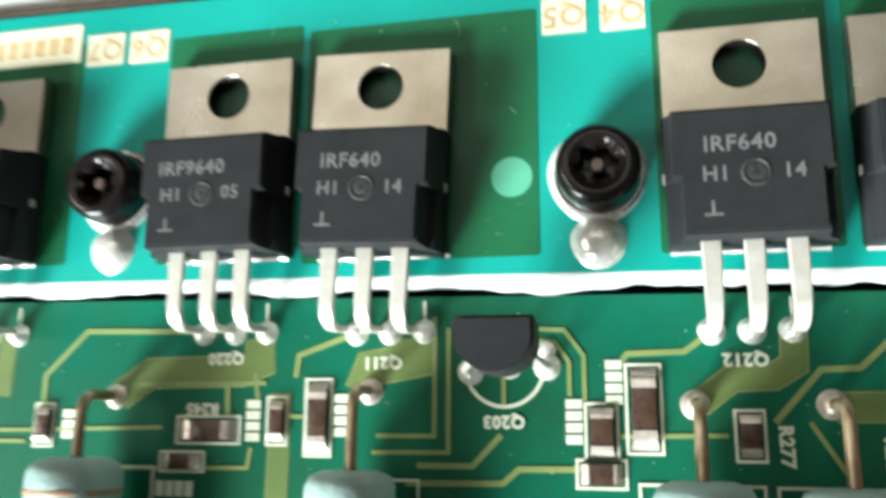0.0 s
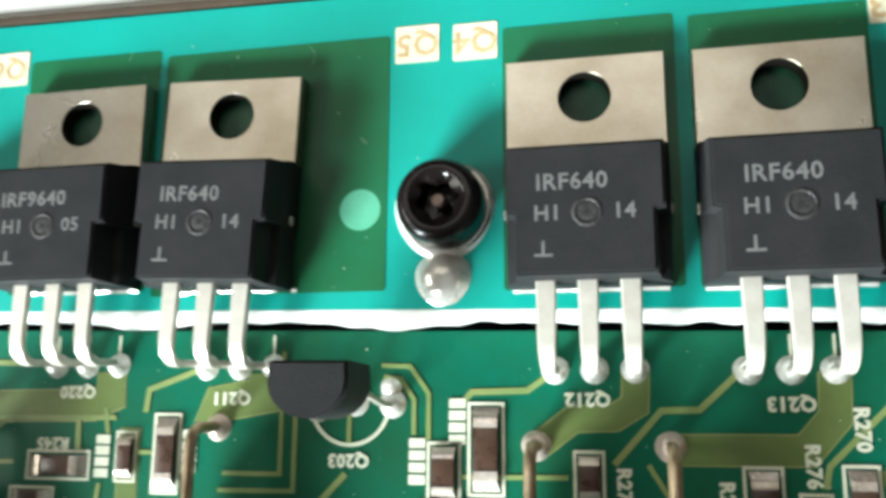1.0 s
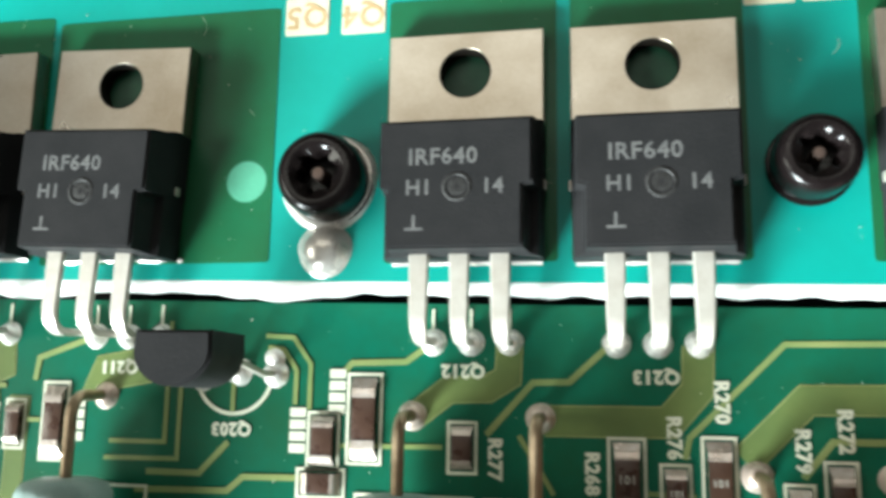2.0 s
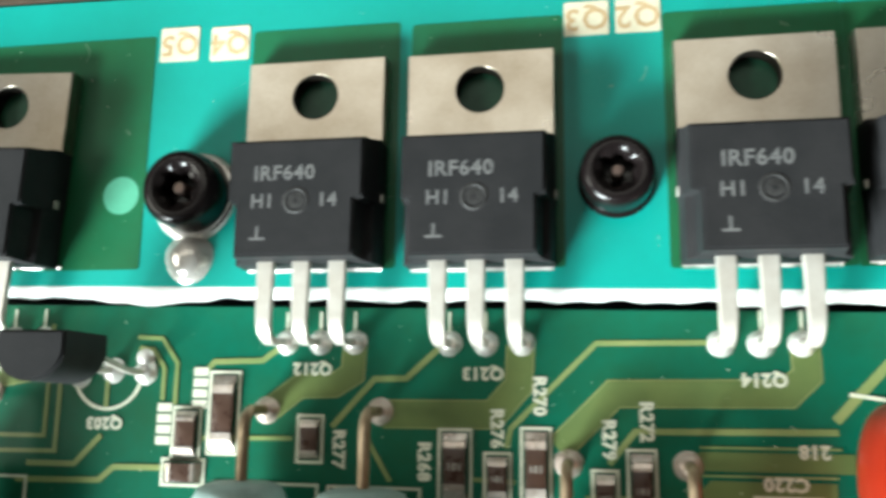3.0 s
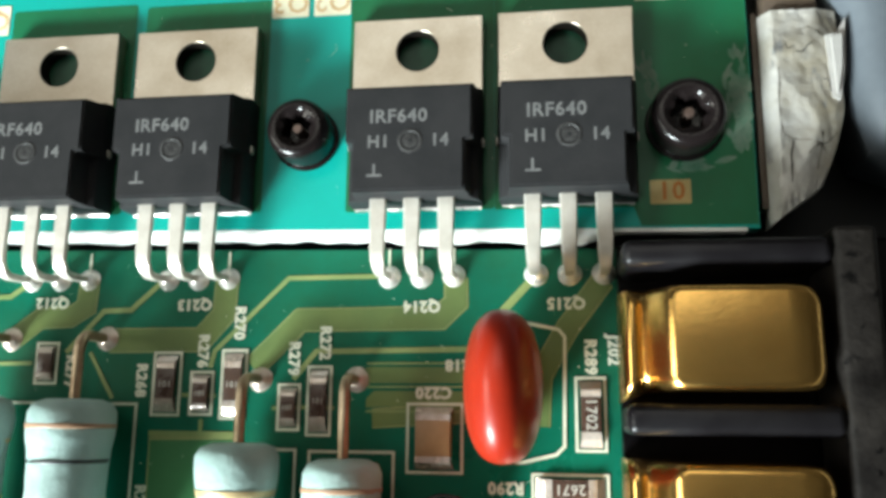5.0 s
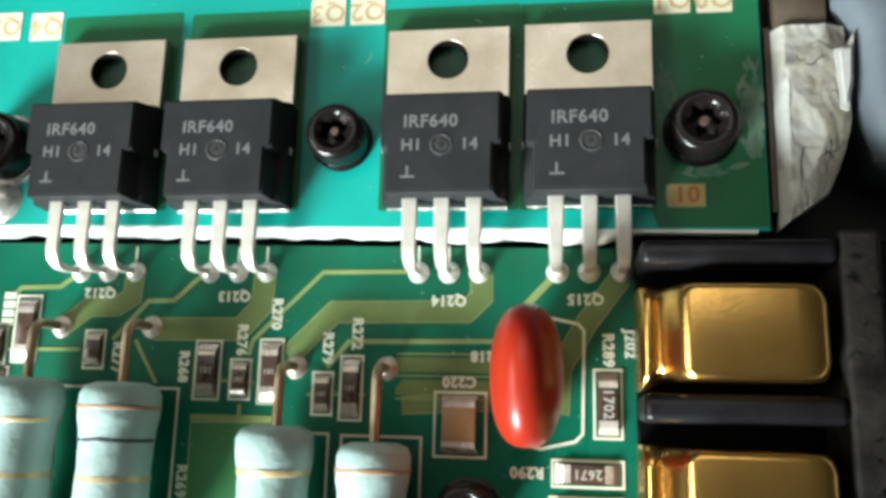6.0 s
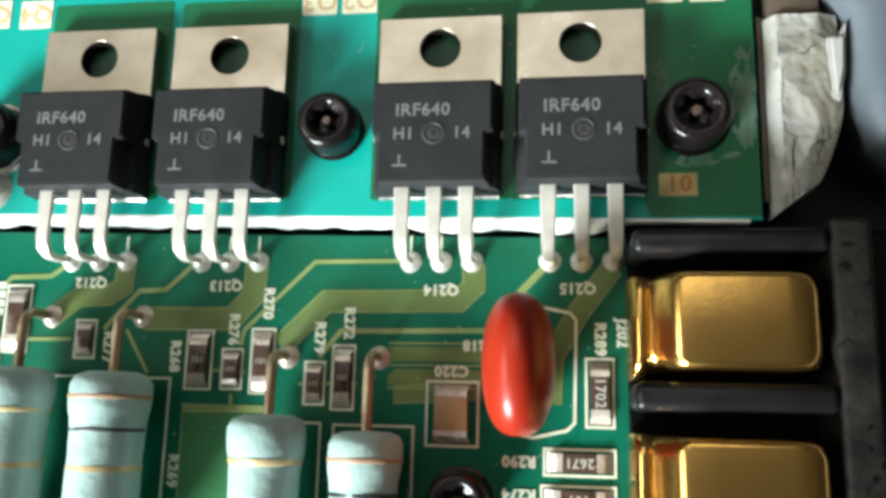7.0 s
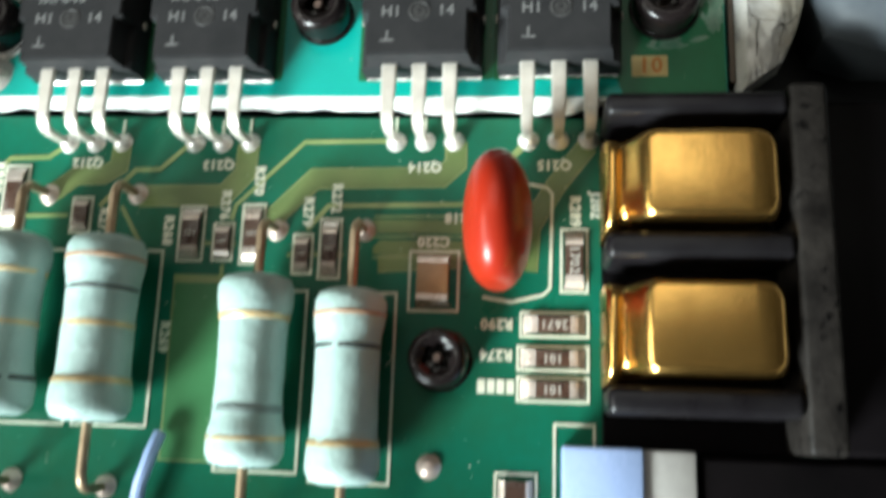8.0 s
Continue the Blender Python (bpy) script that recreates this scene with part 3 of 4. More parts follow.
def transistor(x, y, top_text, date_text, label):
    t = thing("power_transistor", x, y, 0.036, label, "transistor", "row of power transistors")
    # tab with its hole
    n, hx, hy, r = 48, 0.0, -2.75, 1.7
    x0, x1, ya, yb = -5.1, 5.1, -6.6, 0.0
    outer, inner, inner2 = [], [], []
    for i in range(n):
        a = 2 * math.pi * (i + 0.5) / n
        c, s = math.cos(a), math.sin(a)
        k = min((x1 - hx) / c if c > 1e-6 else (x0 - hx) / c if c < -1e-6 else 1e9, (yb - hy) / s if s > 1e-6 else (ya - hy) / s if s < -1e-6 else 1e9)
        outer.append((hx + c * k, hy + s * k))
        inner.append((hx + c * r, hy + s * r))
        inner2.append((hx + c * (r + 0.02), hy + s * (r + 0.02)))
    def near(p, cx, cy):
        return min(range(n), key=lambda i: (p[i][0] - cx) ** 2 + (p[i][1] - cy) ** 2)
    for cx, cy in ((x0, ya), (x1, ya), (x0, yb), (x1, yb)):
        outer[near(outer, cx, cy)] = (cx, cy)
    shrink = [(px * 0.988, (py + 3.3) * 0.985 - 3.3) for px, py in outer]
    rings = [[(px, py, 0.0) for px, py in inner], [(px, py, 0.0) for px, py in outer], [(px, py, 1.2) for px, py in outer], [(px, py, 1.28) for px, py in shrink], [(px, py, 1.28) for px, py in inner2], [(px, py, 1.26) for px, py in inner]]
    tab = part("tab", loft(rings, closed=True), M_TAB, t, "dull nickel-plated tab with a round hole")
    # the wall of the hole is coloured black to stand for the shade inside
    lining = [[(hx + rr * math.cos(2 * math.pi * i / 40), hy + rr * math.sin(2 * math.pi * i / 40), z) for i in range(40)] for rr, z in ((r - 0.01, 0.02), (r - 0.01, 1.255), (r - 0.05, 1.24), (r - 0.05, 0.02))]
    part("hole_lining", loft(lining, closed=True), M_SHADECRACK, tab, "hole wall blackened for the shade inside")
    # dark disc gives the board seen through the hole its shade
    part("insulating_pad", prism(circle(r - 0.06, 40, hx, hy), 0.0, 0.02), M_HOLEFLOOR, t, "dark green disc putting shade on the hole floor")
    # moulded body, lower flange and narrower top with stepped sides
    def outline(w1, w2, yt, yb2, step):
        return [(-w1, yt), (w1, yt), (w1, step), (w2, step - 0.15), (w2, yb2), (-w2, yb2), (-w2, step - 0.15), (-w1, step)]
    lo = outline(5.12, 5.05, -6.35, -15.1, -10.9)
    mid = outline(5.0, 4.85, -6.5, -15.12, -10.9)
    mid2 = outline(4.86, 4.35, -6.62, -15.0, -11.0)
    top = outline(4.66, 4.08, -7.0, -14.92, -11.1)
    bm = loft([[(px, py, z) for px, py in o] for o, z in ((lo, 0.02), (lo, 1.6), (mid, 2.35), (mid2, 2.6), (top, 4.62))])
    bmesh.ops.recalc_face_normals(bm, faces=bm.faces[:])
    bmesh.ops.bevel(bm, geom=[e for e in bm.edges if all(v.co.z > 4.6 for v in e.verts)], offset=0.16, segments=2, affect="EDGES")
    body = part("body", bm, M_BODY, t, "dark grey moulded body")
    ring = []
    for i in range(32):
        a = 2 * math.pi * i / 32
        c, s = math.cos(a), math.sin(a)
        ring.append([(c * 0.66, s * 0.66, 0.0), (c * 0.72, s * 0.72, 0.05), (c * 0.86, s * 0.86, 0.05), (c * 0.94, s * 0.94, 0.0)])
    part("ejector_mark", loft(ring, closed=True), M_DIMPLE, body, at=(0.15, -11.2, 4.615))
    part("dimple", lathe([(0.62, 0.0), (0.5, 0.03), (0.1, 0.012)], 20), M_DIMPLE, body, at=(0.15, -11.2, 4.605), smooth=80)
    lettering(top_text, -0.75, -9.35, 4.63, 1.42, M_MARK, body, 0, "marking")
    lettering("H1", -2.2, -11.25, 4.63, 1.3, M_MARK, body, 0, "marking")
    lettering(date_text, 2.3, -11.25, 4.63, 1.3, M_MARK, body, 0, "marking")
    part("marking", box(-3.0, -13.85, 4.618, -1.9, -13.68, 4.635), M_MARK, body)
    part("marking", box(-2.56, -13.68, 4.618, -2.38, -12.9, 4.635), M_MARK, body)
    for s in (-1, 1):
        part("tie_bar", box(s * 5.0 - 0.25, -10.75, 1.0, s * 5.0 + 0.25, -10.15, 1.5, 0.05), M_LEAD, t, "cut metal tie bar stub")
    for lx in (-2.54, 0.0, 2.54):
        lead_part(t, lx)
    return t


ROW = [(-58.1, 1.0, "IRF640", "14"), (-36.75, 0.72, "IRF9640", "05"), (-24.64, 0.48, "IRF640", "14"), (0.0, 0.0, "IRF640", "14"), (11.91, -0.1, "IRF640", "14"), (30.08, -0.12, "IRF640", "14"), (41.48, -0.06, "IRF640", "14")]
first = None
for tx, ty, a, b in ROW:
    lab = "dark grey power transistor with bare metal tab on teal board"
    if a == "IRF640" and first is not None:
        copy_thing(first, pose(tx * MM, ty * MM, 0.036 * MM, 0, 0, -2.0 if -25 < tx < -24 else 0.0))
    else:
        made = transistor(tx, ty, a, b, lab)
        if a == "IRF640":
            first = made
    for lx in (-2.54, 0.0, 2.54):
        solder_dome("solder_joint", tx + lx + 0.05, ty * 0.7 - 20.1, 0.72, 0.95, board, 0.0)
        part("print_line", ribbon([(tx + lx + 0.05, -19.3 + ty * 0.7), (tx + lx + 0.05, -17.9 + ty * 0.7)], 0.17, 0.045, 0.11), M_SILK, board)
    k = random.Random(int(tx * 10))
    rows = []
    for i in range(34):
        bx = tx - 4.9 + i * 0.297
        h = 0.0 + 0.22 * max(0.0, noise.noise(Vector((bx * 0.9, ty, 5.0)))) + 0.08 * k.random()
        rows.append([(bx, ty - 15.0, 0.02), (bx, ty - 15.12, h + 0.08), (bx, ty - 15.22, h * 0.6), (bx, ty - 15.3 - h * 0.3, 0.02)])
    fillet = loft(rows)
    part("solder_fillet", fillet, M_SOLDER, mount, "uneven bright solder along a transistor", smooth=80)


# ---- screws ----
def torx(r, n=6, k=0.13, m=48, phase=0.0):
    return [(r * (1 + k * math.cos(n * 2 * math.pi * i / m + phase)) * math.cos(2 * math.pi * i / m), r * (1 + k * math.cos(n * 2 * math.pi * i / m + phase)) * math.sin(2 * math.pi * i / m)) for i in range(m)]


def screw(x, y, z, label, turn=0.0, scale=1.0):
    s = thing("torx_screw", x, y, z, label, "screw", "black board screws", rz=turn)
    m = 48
    c = lambda r, h: [(px * scale, py * scale, h) for px, py in circle(r, m)]
    t = lambda r, h: [(px * scale, py * scale, h) for px, py in torx(r, m=m)]
    part("head", loft([c(2.6, 0.25), c(2.82, 0.4), c(2.82, 2.3), c(2.72, 2.75), c(2.5, 3.05), c(2.2, 3.18), c(1.9, 3.2), c(1.75, 3.12), t(1.34, 2.9), t(1.27, 2.75), t(1.22, 1.2), t(0.4, 1.1)]), M_SCREW, s, "domed black head with star recess", smooth=40)
    part("pin", lathe([(0.46 * scale, 1.2), (0.46 * scale, 2.5), (0.36 * scale, 2.65), (0.05, 2.68)], 16), M_PIN, s, "worn centre pin")
    part("washer", loft([c(1.5, 0.0), c(3.05, 0.0), c(3.05, 0.22), c(2.9, 0.3), c(1.5, 0.3)], closed=True), M_SCREW, s)
    return s


screw(-9.35, -9.5, 0.0, "black star-drive screw in a bright tinned ring", 10)
screw(-46.2, -8.6, 0.0, "black star-drive screw in a bright tinned ring", 35)
screw(21.1, -9.35, 0.0, "black star-drive screw between two transistors", 22, 0.86)
screw(50.2, -9.25, 0.0, "black star-drive screw near the end of the board", 5, 0.95)
screw(32.1, -38.95, ZL, "black star-drive screw among small chips on the main board", 18, 0.85)

# ---- large resistors ----
def wire_end(parent, x, sgn, y_end, y_joint, zc):
    pts = [(x, y_end - sgn * 0.6, zc), (x, y_joint - sgn * 1.3, zc)]
    for a in (25, 50, 75, 90):
        pts.append((x, y_joint - sgn * 1.3 + sgn * 1.3 * math.sin(radians(a)), zc - 1.3 + 1.3 * math.cos(radians(a))))
    pts.append((x, y_joint, 0.1))
    part("wire_lead", tube(pts, 0.4, 10), M_COPPER, parent, "bent tinned copper lead", smooth=60)


def power_resistor(x, y0, r, bands, joint, label, length=15.0):
    s = thing("power_resistor", x, y0, ZL, label, "resistor", "pale cyan power resistors")
    zc = r + 0.9
    prof = [(0.4, 0.0), (r * 0.62, 0.05), (r * 0.88, 0.35), (r * 0.99, 1.0), (r, 1.9), (r * 0.985, 2.7), (r * 0.91, 3.7), (r * 0.89, 5.0), (r * 0.88, length / 2)]
    prof = prof + [(q, length - h) for q, h in reversed(prof[:-1])]
    ring = lambda rr, h, n=32: [(rr * math.cos(2 * math.pi * i / n), -h, zc + rr * math.sin(2 * math.pi * i / n)) for i in range(n)]
    def radius(h):
        for (ra, ha), (rb, hb) in zip(prof, prof[1:]):
            if ha <= h <= hb:
                return ra + (rb - ra) * (h - ha) / max(hb - ha, 1e-6)
        return r
    rings = []
    for (ra, ha), (rb, hb) in zip(prof, prof[1:]):
        steps = max(1, int((hb - ha) / 0.45))
        for k in range(steps):
            f = k / steps
            rings.append(ring(ra + (rb - ra) * f, ha + (hb - ha) * f))
    rings.append(ring(*prof[-1]))
    for rg in rings:
        for i, (px, py, pz) in enumerate(rg):
            f = 1 + 0.026 * noise.noise(Vector((px * 0.55 + x, py * 0.5, pz * 0.55))) + 0.012 * noise.noise(Vector((px * 2.2, py * 2.0 + x, pz * 2.2)))
            rg[i] = (px * f, py, zc + (pz - zc) * f)
    part("body", loft(rings), M_RES, s, "pale cyan lacquered body with swollen ends", smooth=70)
    for h, w, m in bands:
        part("colour_band", loft([ring(radius(h - w / 2) - 0.1, h - w / 2), ring(radius(h - w / 2) + 0.035, h - w / 2 + 0.04), ring(radius(h) + 0.04, h), ring(radius(h + w / 2) + 0.035, h + w / 2 - 0.04), ring(radius(h + w / 2) - 0.1, h + w / 2)]), m, s, smooth=70)
    wire_end(s, 0.0, 1, 0.0, joint[1] - y0, zc)
    wire_end(s, 0.0, -1, -length, -length - 5.2, zc)
    solder_dome("wire_joint", x, joint[1], 0.78, 0.8, board, mat_=M_JOINT)
    solder_dome("wire_joint", x, y0 - length - 5.2, 0.78, 0.8, board, mat_=M_JOINT)
    return s


RESLAB = "pale cyan power resistor with colour bands on bent leads"
power_resistor(-46.3, -28.6, 3.25, [(2.3, 0.45, M_BROWN), (5.2, 0.5, M_BLACKBAND), (8.3, 0.5, M_GOLDBAND), (12.4, 0.5, M_GOLDBAND)], (-46.1, -24.2), RESLAB)
power_resistor(-26.0, -29.2, 3.0, [(3.0, 0.45, M_GOLDBAND), (5.6, 0.5, M_BROWN), (8.3, 0.5, M_BLACKBAND), (12.4, 0.5, M_GOLDBAND)], (-26.1, -23.9), RESLAB)
power_resistor(-3.75, -29.5, 3.05, [(3.4, 0.45, M_GOLDBAND), (7.6, 0.5, M_GOLDBAND), (12.0, 0.5, M_BLACKBAND)], (-3.4, -24.9), "pale cyan power resistor with gold and black bands")
power_resistor(4.6, -29.75, 3.15, [(2.0, 0.4, M_BROWN), (4.5, 0.35, M_BLACKBAND), (7.4, 0.5, M_GOLDBAND), (11.8, 0.6, M_GOLDBAND)], (4.65, -24.9), "pale cyan power resistor with brown, black and gold bands")
power_resistor(17.55, -32.8, 3.0, [(3.5, 0.55, M_GOLDBAND), (10.6, 0.7, M_GREYBAND), (12.8, 0.4, M_GOLDBAND)], (17.5, -28.1), "pale cyan power resistor with gold and black bands")
power_resistor(25.25, -33.85, 2.85, [(2.1, 0.4, M_BROWN), (4.6, 0.4, M_BLACKBAND), (11.9, 0.6, M_GOLDBAND)], (25.2, -28.1), "pale cyan power resistor with brown and black bands")


# ---- surface-mount chips ----
def chip(x0, y0, x1, y1, lying=False, code="", bodymat=None, name="chip_resistor", height=0.55, fill=0.64, core=0.46):
    """A soldered chip in its printed frame; the box is the frame's outside."""
    cx, cy = (x0 + x1) / 2, (y0 + y1) / 2
    L, W = (abs(x1 - x0), abs(y1 - y0)) if lying else (abs(y1 - y0), abs(x1 - x0))
    bodymat = bodymat or M_CHIP
    lab = "tan ceramic chip capacitor in a printed white frame" if bodymat is M_TAN else "small dark chip resistor with soldered silver ends"
    s = thing(name, cx, cy, ZL, lab, "capacitor" if bodymat is M_TAN else "resistor", "soldered chips", rz=0 if lying else 90)
    part("print_frame", frame_line(-L / 2, -W / 2, L / 2, W / 2, 0.2, 0.05, 0.105), M_SILK, s, "printed white frame")
    w, hl, hc = W * fill / 2, L / 2 - 0.32, L * core / 2
    part("body", box(-hc - 0.3, -w, 0.06, hc + 0.3, w, height - 0.06, 0.05), bodymat, s)
    for e in (-1, 1):
        o = [(-w, 0.06), (w, 0.06), (w, height), (-w, height)]
        rings = [[(e * (hc), a, b) for a, b in o], [(e * (hc + (hl - hc) * 0.45), a, b) for a, b in o], [(e * (hc + (hl - hc) * 0.62), a * 1.04, 0.06 + (b - 0.06) * 0.72) for a, b in o], [(e * (hc + (hl - hc) * 0.82), a * 1.1, 0.06 + (b - 0.06) * 0.3) for a, b in o], [(e * hl, a * 1.12, 0.06 + (b - 0.06) * 0.08) for a, b in o]]
        part("end_cap", loft(rings), M_CHIPEND, s, "silver soldered end", smooth=60)
    if code:
        if lying or len(code) > 3:
            lettering(code, 0, 0, height - 0.045, min(w * 1.5, 1.1), M_CHIPTEXT, s, 180, "marking")
        else:
            lettering(code, 0, 0, height - 0.045, w * 0.95, M_CHIPTEXT, s, 90, "marking")
    return s


chip(8.70, -30.97, 11.10, -25.93, code="101")
chip(11.84, -30.91, 13.79, -27.45, code="101")
chip(14.33, -31.21, 16.48, -25.76, code="101")
chip(19.00, -32.01, 20.85, -28.41, code="101")
chip(21.31, -32.38, 23.31, -27.04, code="101")
chip(-1.46, -28.55, 0.54, -25.15)
chip(-8.27, -28.15, -5.81, -22.15)
chip(41.7, -33.3, 44.0, -27.85, code="1702")
chip(38.45, -36.98, 44.05, -34.82, True, "2671")
chip(38.24, -39.68, 44.04, -37.58, True, "101")
chip(38.25, -42.14, 44.05, -40.04, True, "101")
chip(29.15, -35.01, 33.45, -29.81, bodymat=M_TAN, name="chip_capacitor", height=1.3, fill=0.6, core=0.5)
chip(-41.04, -27.75, -35.84, -25.61, True)
chip(-42.27, -29.77, -38.57, -28.17, True)
chip(-30.93, -28.56, -28.79, -22.96)
chip(-33.87, -27.81, -32.17, -24.21)
chip(-53.23, -28.07, -51.43, -24.67)
chip(-10.99, -28.61, -8.69, -24.71)
chip(-11.63, -30.39, -8.23, -28.39, True)

# ---- small upright transistor ----
small = thing("small_transistor", -16.0, -21.6, ZL, "small black half-round transistor standing on three leads", "transistor")
half = [(-2.35, 1.55), (2.35, 1.55)] + [(2.42 * math.cos(radians(a)), 2.1 * math.sin(radians(a)) + 0.35) for a in range(5, -186, -10)]
bm = prism(half, 5.8, 10.9, 0.18, top=[(x * 0.97, y * 0.97) for x, y in half])
bmesh.ops.rotate(bm, cent=(0, 0, 0), matrix=Matrix.Rotation(radians(3.5), 3, "Y"), verts=bm.verts[:])
part("body", bm, M_BODY, small, "black half-round moulded body")
for dx, dy in ((-2.7, -1.0), (0.0, -0.6), (2.6, -0.7)):
    part("wire_lead", tube([(dx * 0.5 + 0.4, 0.2, 6.4), (dx * 0.5 + 0.3, 0.2, 5.0), (dx, dy, 2.4), (dx, dy, 0.0)], 0.25, 8), M_LEAD, small)
    solder_dome("solder_joint", -16.0 + dx, -21.6 + dy, 0.75, 0.7, board)
solder_dome("solder_joint", -13.5, -21.2, 0.6, 0.5, board)

# ---- red dipped capacitor ----
red = thing("dipped_capacitor", 36.85, -28.85, ZL, "glossy red lens-shaped dipped capacitor standing on edge", "capacitor")
rings = []
for i in range(25):
    ph = -math.pi / 2 + math.pi * i / 24
    q = max(math.cos(ph), 0.02)
    yy = 5.05 * math.copysign(abs(math.sin(ph)) ** 0.94, math.sin(ph))
    ring = []
    for k in range(28):
        a = 2 * math.pi * k / 28
        c, s = math.cos(a), math.sin(a)
        wx = 2.65 * math.copysign(abs(c) ** 0.9, c) * q ** 0.72
        ring.append((wx, yy, 6.1 + 5.6 * s * q ** 0.5))
    rings.append(ring)
part("body", loft(rings), M_RED, red, "glossy red epoxy body", smooth=75)
for dy in (-2.5, 2.5):
    part("wire_lead", tube([(0, dy, 2.0), (0, dy, 0.0)], 0.3, 8), M_LEAD, red)

# ---- black terminal block with gold contacts ----
block = thing("terminal_block", 53.0, -31.2, ZL, "black plastic terminal block holding gold contacts", "terminal block")
part("base", box(-8.0, -14.5, 0.0, 24.0, 12.9, 1.8, 0.15), M_BLACK, block)
for y0, y1, h in ((10.2, 12.0, 8.2), (-0.75, 1.25, 8.2), (-11.9, -9.9, 8.2)):
    part("divider", box(-8.1, y0, 1.8, 5.2, y1, h, 0.6, 3), M_BLACKGLOSS, block, "rounded black plastic divider")
part("side_wall", box(5.22, -14.3, 1.8, 8.0, 12.7, 8.0, 0.5, 3), M_DUSTY, block, "dusty dark plastic side wall")
part("lower_cover", box(-1.2, -34.0, 0.05, 24.0, -14.6, 4.0, 0.5, 3), M_BLACK, block)
part("outer_cover", box(8.2, -14.3, 1.8, 24.0, 12.7, 4.2, 0.5, 3), M_BLACK, block)


def contact(y, label):
    """A pressed sheet cap: low lip, sloping shoulder, flat top, rounded far end."""
    c = thing("gold_contact", 52.4, y, ZL + 1.8, label, "contact", "gold contacts in the block")
    def section(x, top, w, wl, r):
        pts = [(x, -wl, 0.0)]
        for i in range(7):
            a = math.pi / 2 * i / 6
            pts.append((x, -wl + r * (1 - math.cos(a)), top - r * (1 - math.sin(a))))
        for i in range(7):
            a = math.pi / 2 * (1 - i / 6)
            pts.append((x, w - r * (1 - math.cos(a)), top - r * (1 - math.sin(a))))
        return pts + [(x, w, 0.0)]
    cap = [(-6.4, 5.0, 3.45, 3.6, 1.3), (-6.2, 5.12, 3.42, 3.52, 1.6), (-5.9, 5.5, 3.4, 3.48, 1.8), (-5.5, 6.12, 3.38, 3.45, 1.7), (-5.1, 6.7, 3.36, 3.42, 1.4), (-4.8, 7.0, 3.34, 3.4, 1.1), (-4.45, 7.22, 3.32, 3.38, 0.8), (-4.0, 7.3, 3.3, 3.36, 0.55),
           (-2.0, 7.33, 3.3, 3.35, 0.55), (0.0, 7.34, 3.3, 3.35, 0.55), (2.5, 7.33, 3.3, 3.35, 0.55), (3.6, 7.3, 3.28, 3.33, 0.7), (4.1, 7.18, 3.22, 3.28, 1.0), (4.5, 6.9, 3.1, 3.16, 1.3), (4.8, 6.4, 2.95, 3.0, 1.4), (5.0, 5.6, 2.8, 2.85, 1.2), (5.08, 4.4, 2.7, 2.75, 0.7), (5.1, 1.0, 2.65, 2.7, 0.5)]
    part("cap", loft([section(*q) for q in cap]), M_GOLD, c, "pressed gold-plated cap with soft shoulders", smooth=80)
    lip = [(-7.6, 2.2, 3.4, 4.05, 0.6), (-7.57, 4.1, 3.42, 4.05, 0.8), (-7.42, 4.75, 3.44, 4.0, 1.2), (-7.18, 5.12, 3.45, 3.9, 1.4), (-6.9, 5.22, 3.45, 3.78, 1.4), (-6.65, 5.12, 3.45, 3.68, 1.4), (-6.41, 5.0, 3.45, 3.6, 1.3)]
    part("lip", loft([section(*q) for q in lip]), M_GOLD, c, "rolled gold-plated lip", smooth=70)
    return c


contact(-25.75, "polished gold-plated contact in black plastic, beside the red capacitor")
contact(-36.95, "duller gold-plated contact in black plastic")

# ---- end of the tray: silver bracket, grey housing, blue connector ----
bracket = thing("metal_bracket", 58.6, -8.2, ZL, "worn pale grey bracket with dark scratches beside the board", "bracket")
def clamp_point(q, u, lift=0.0):
    """A point of the crumpled clamp: q from 0 to 1 across it, u from 0 to 1 along it."""
    px = -2.6 + 5.4 * q
    taper = 1.0 if u < 0.55 else 1.0 - 0.36 * ((u - 0.55) / 0.45) ** 1.5
    y = 7.3 - (13.6 + 2.6 * (1 - q)) * u
    h = (3.5 - 0.35 * abs(2 * u - 1) ** 2) * (1 - 0.18 * max(0.0, 2 * q - 1) ** 2 - 0.3 * max(0.0, 0.12 - q) / 0.12)
    d = 0.4 * abs(noise.noise(Vector((px * 0.35, y * 0.22, 2.0)))) + 0.15 * abs(noise.noise(Vector((px * 1.3 + y * 0.5, y * 0.8, 6.0)))) + 0.08 * noise.noise(Vector((px * 3.5, y * 3.0, 9.0)))
    return (-2.6 + (px + 2.6) * taper, y, h - d + lift)


rings = []
for i in range(61):
    row = [clamp_point(k / 24, i / 60) for k in range(25)]
    rings.append([(row[0][0], row[0][1], 0.0)] + row + [(row[-1][0] + 0.1, row[-1][1], 0.0)])
part("clamp", loft(rings), M_SILVER, bracket, "worn pale grey painted crumpled clamp", smooth=45)
k = random.Random(21)
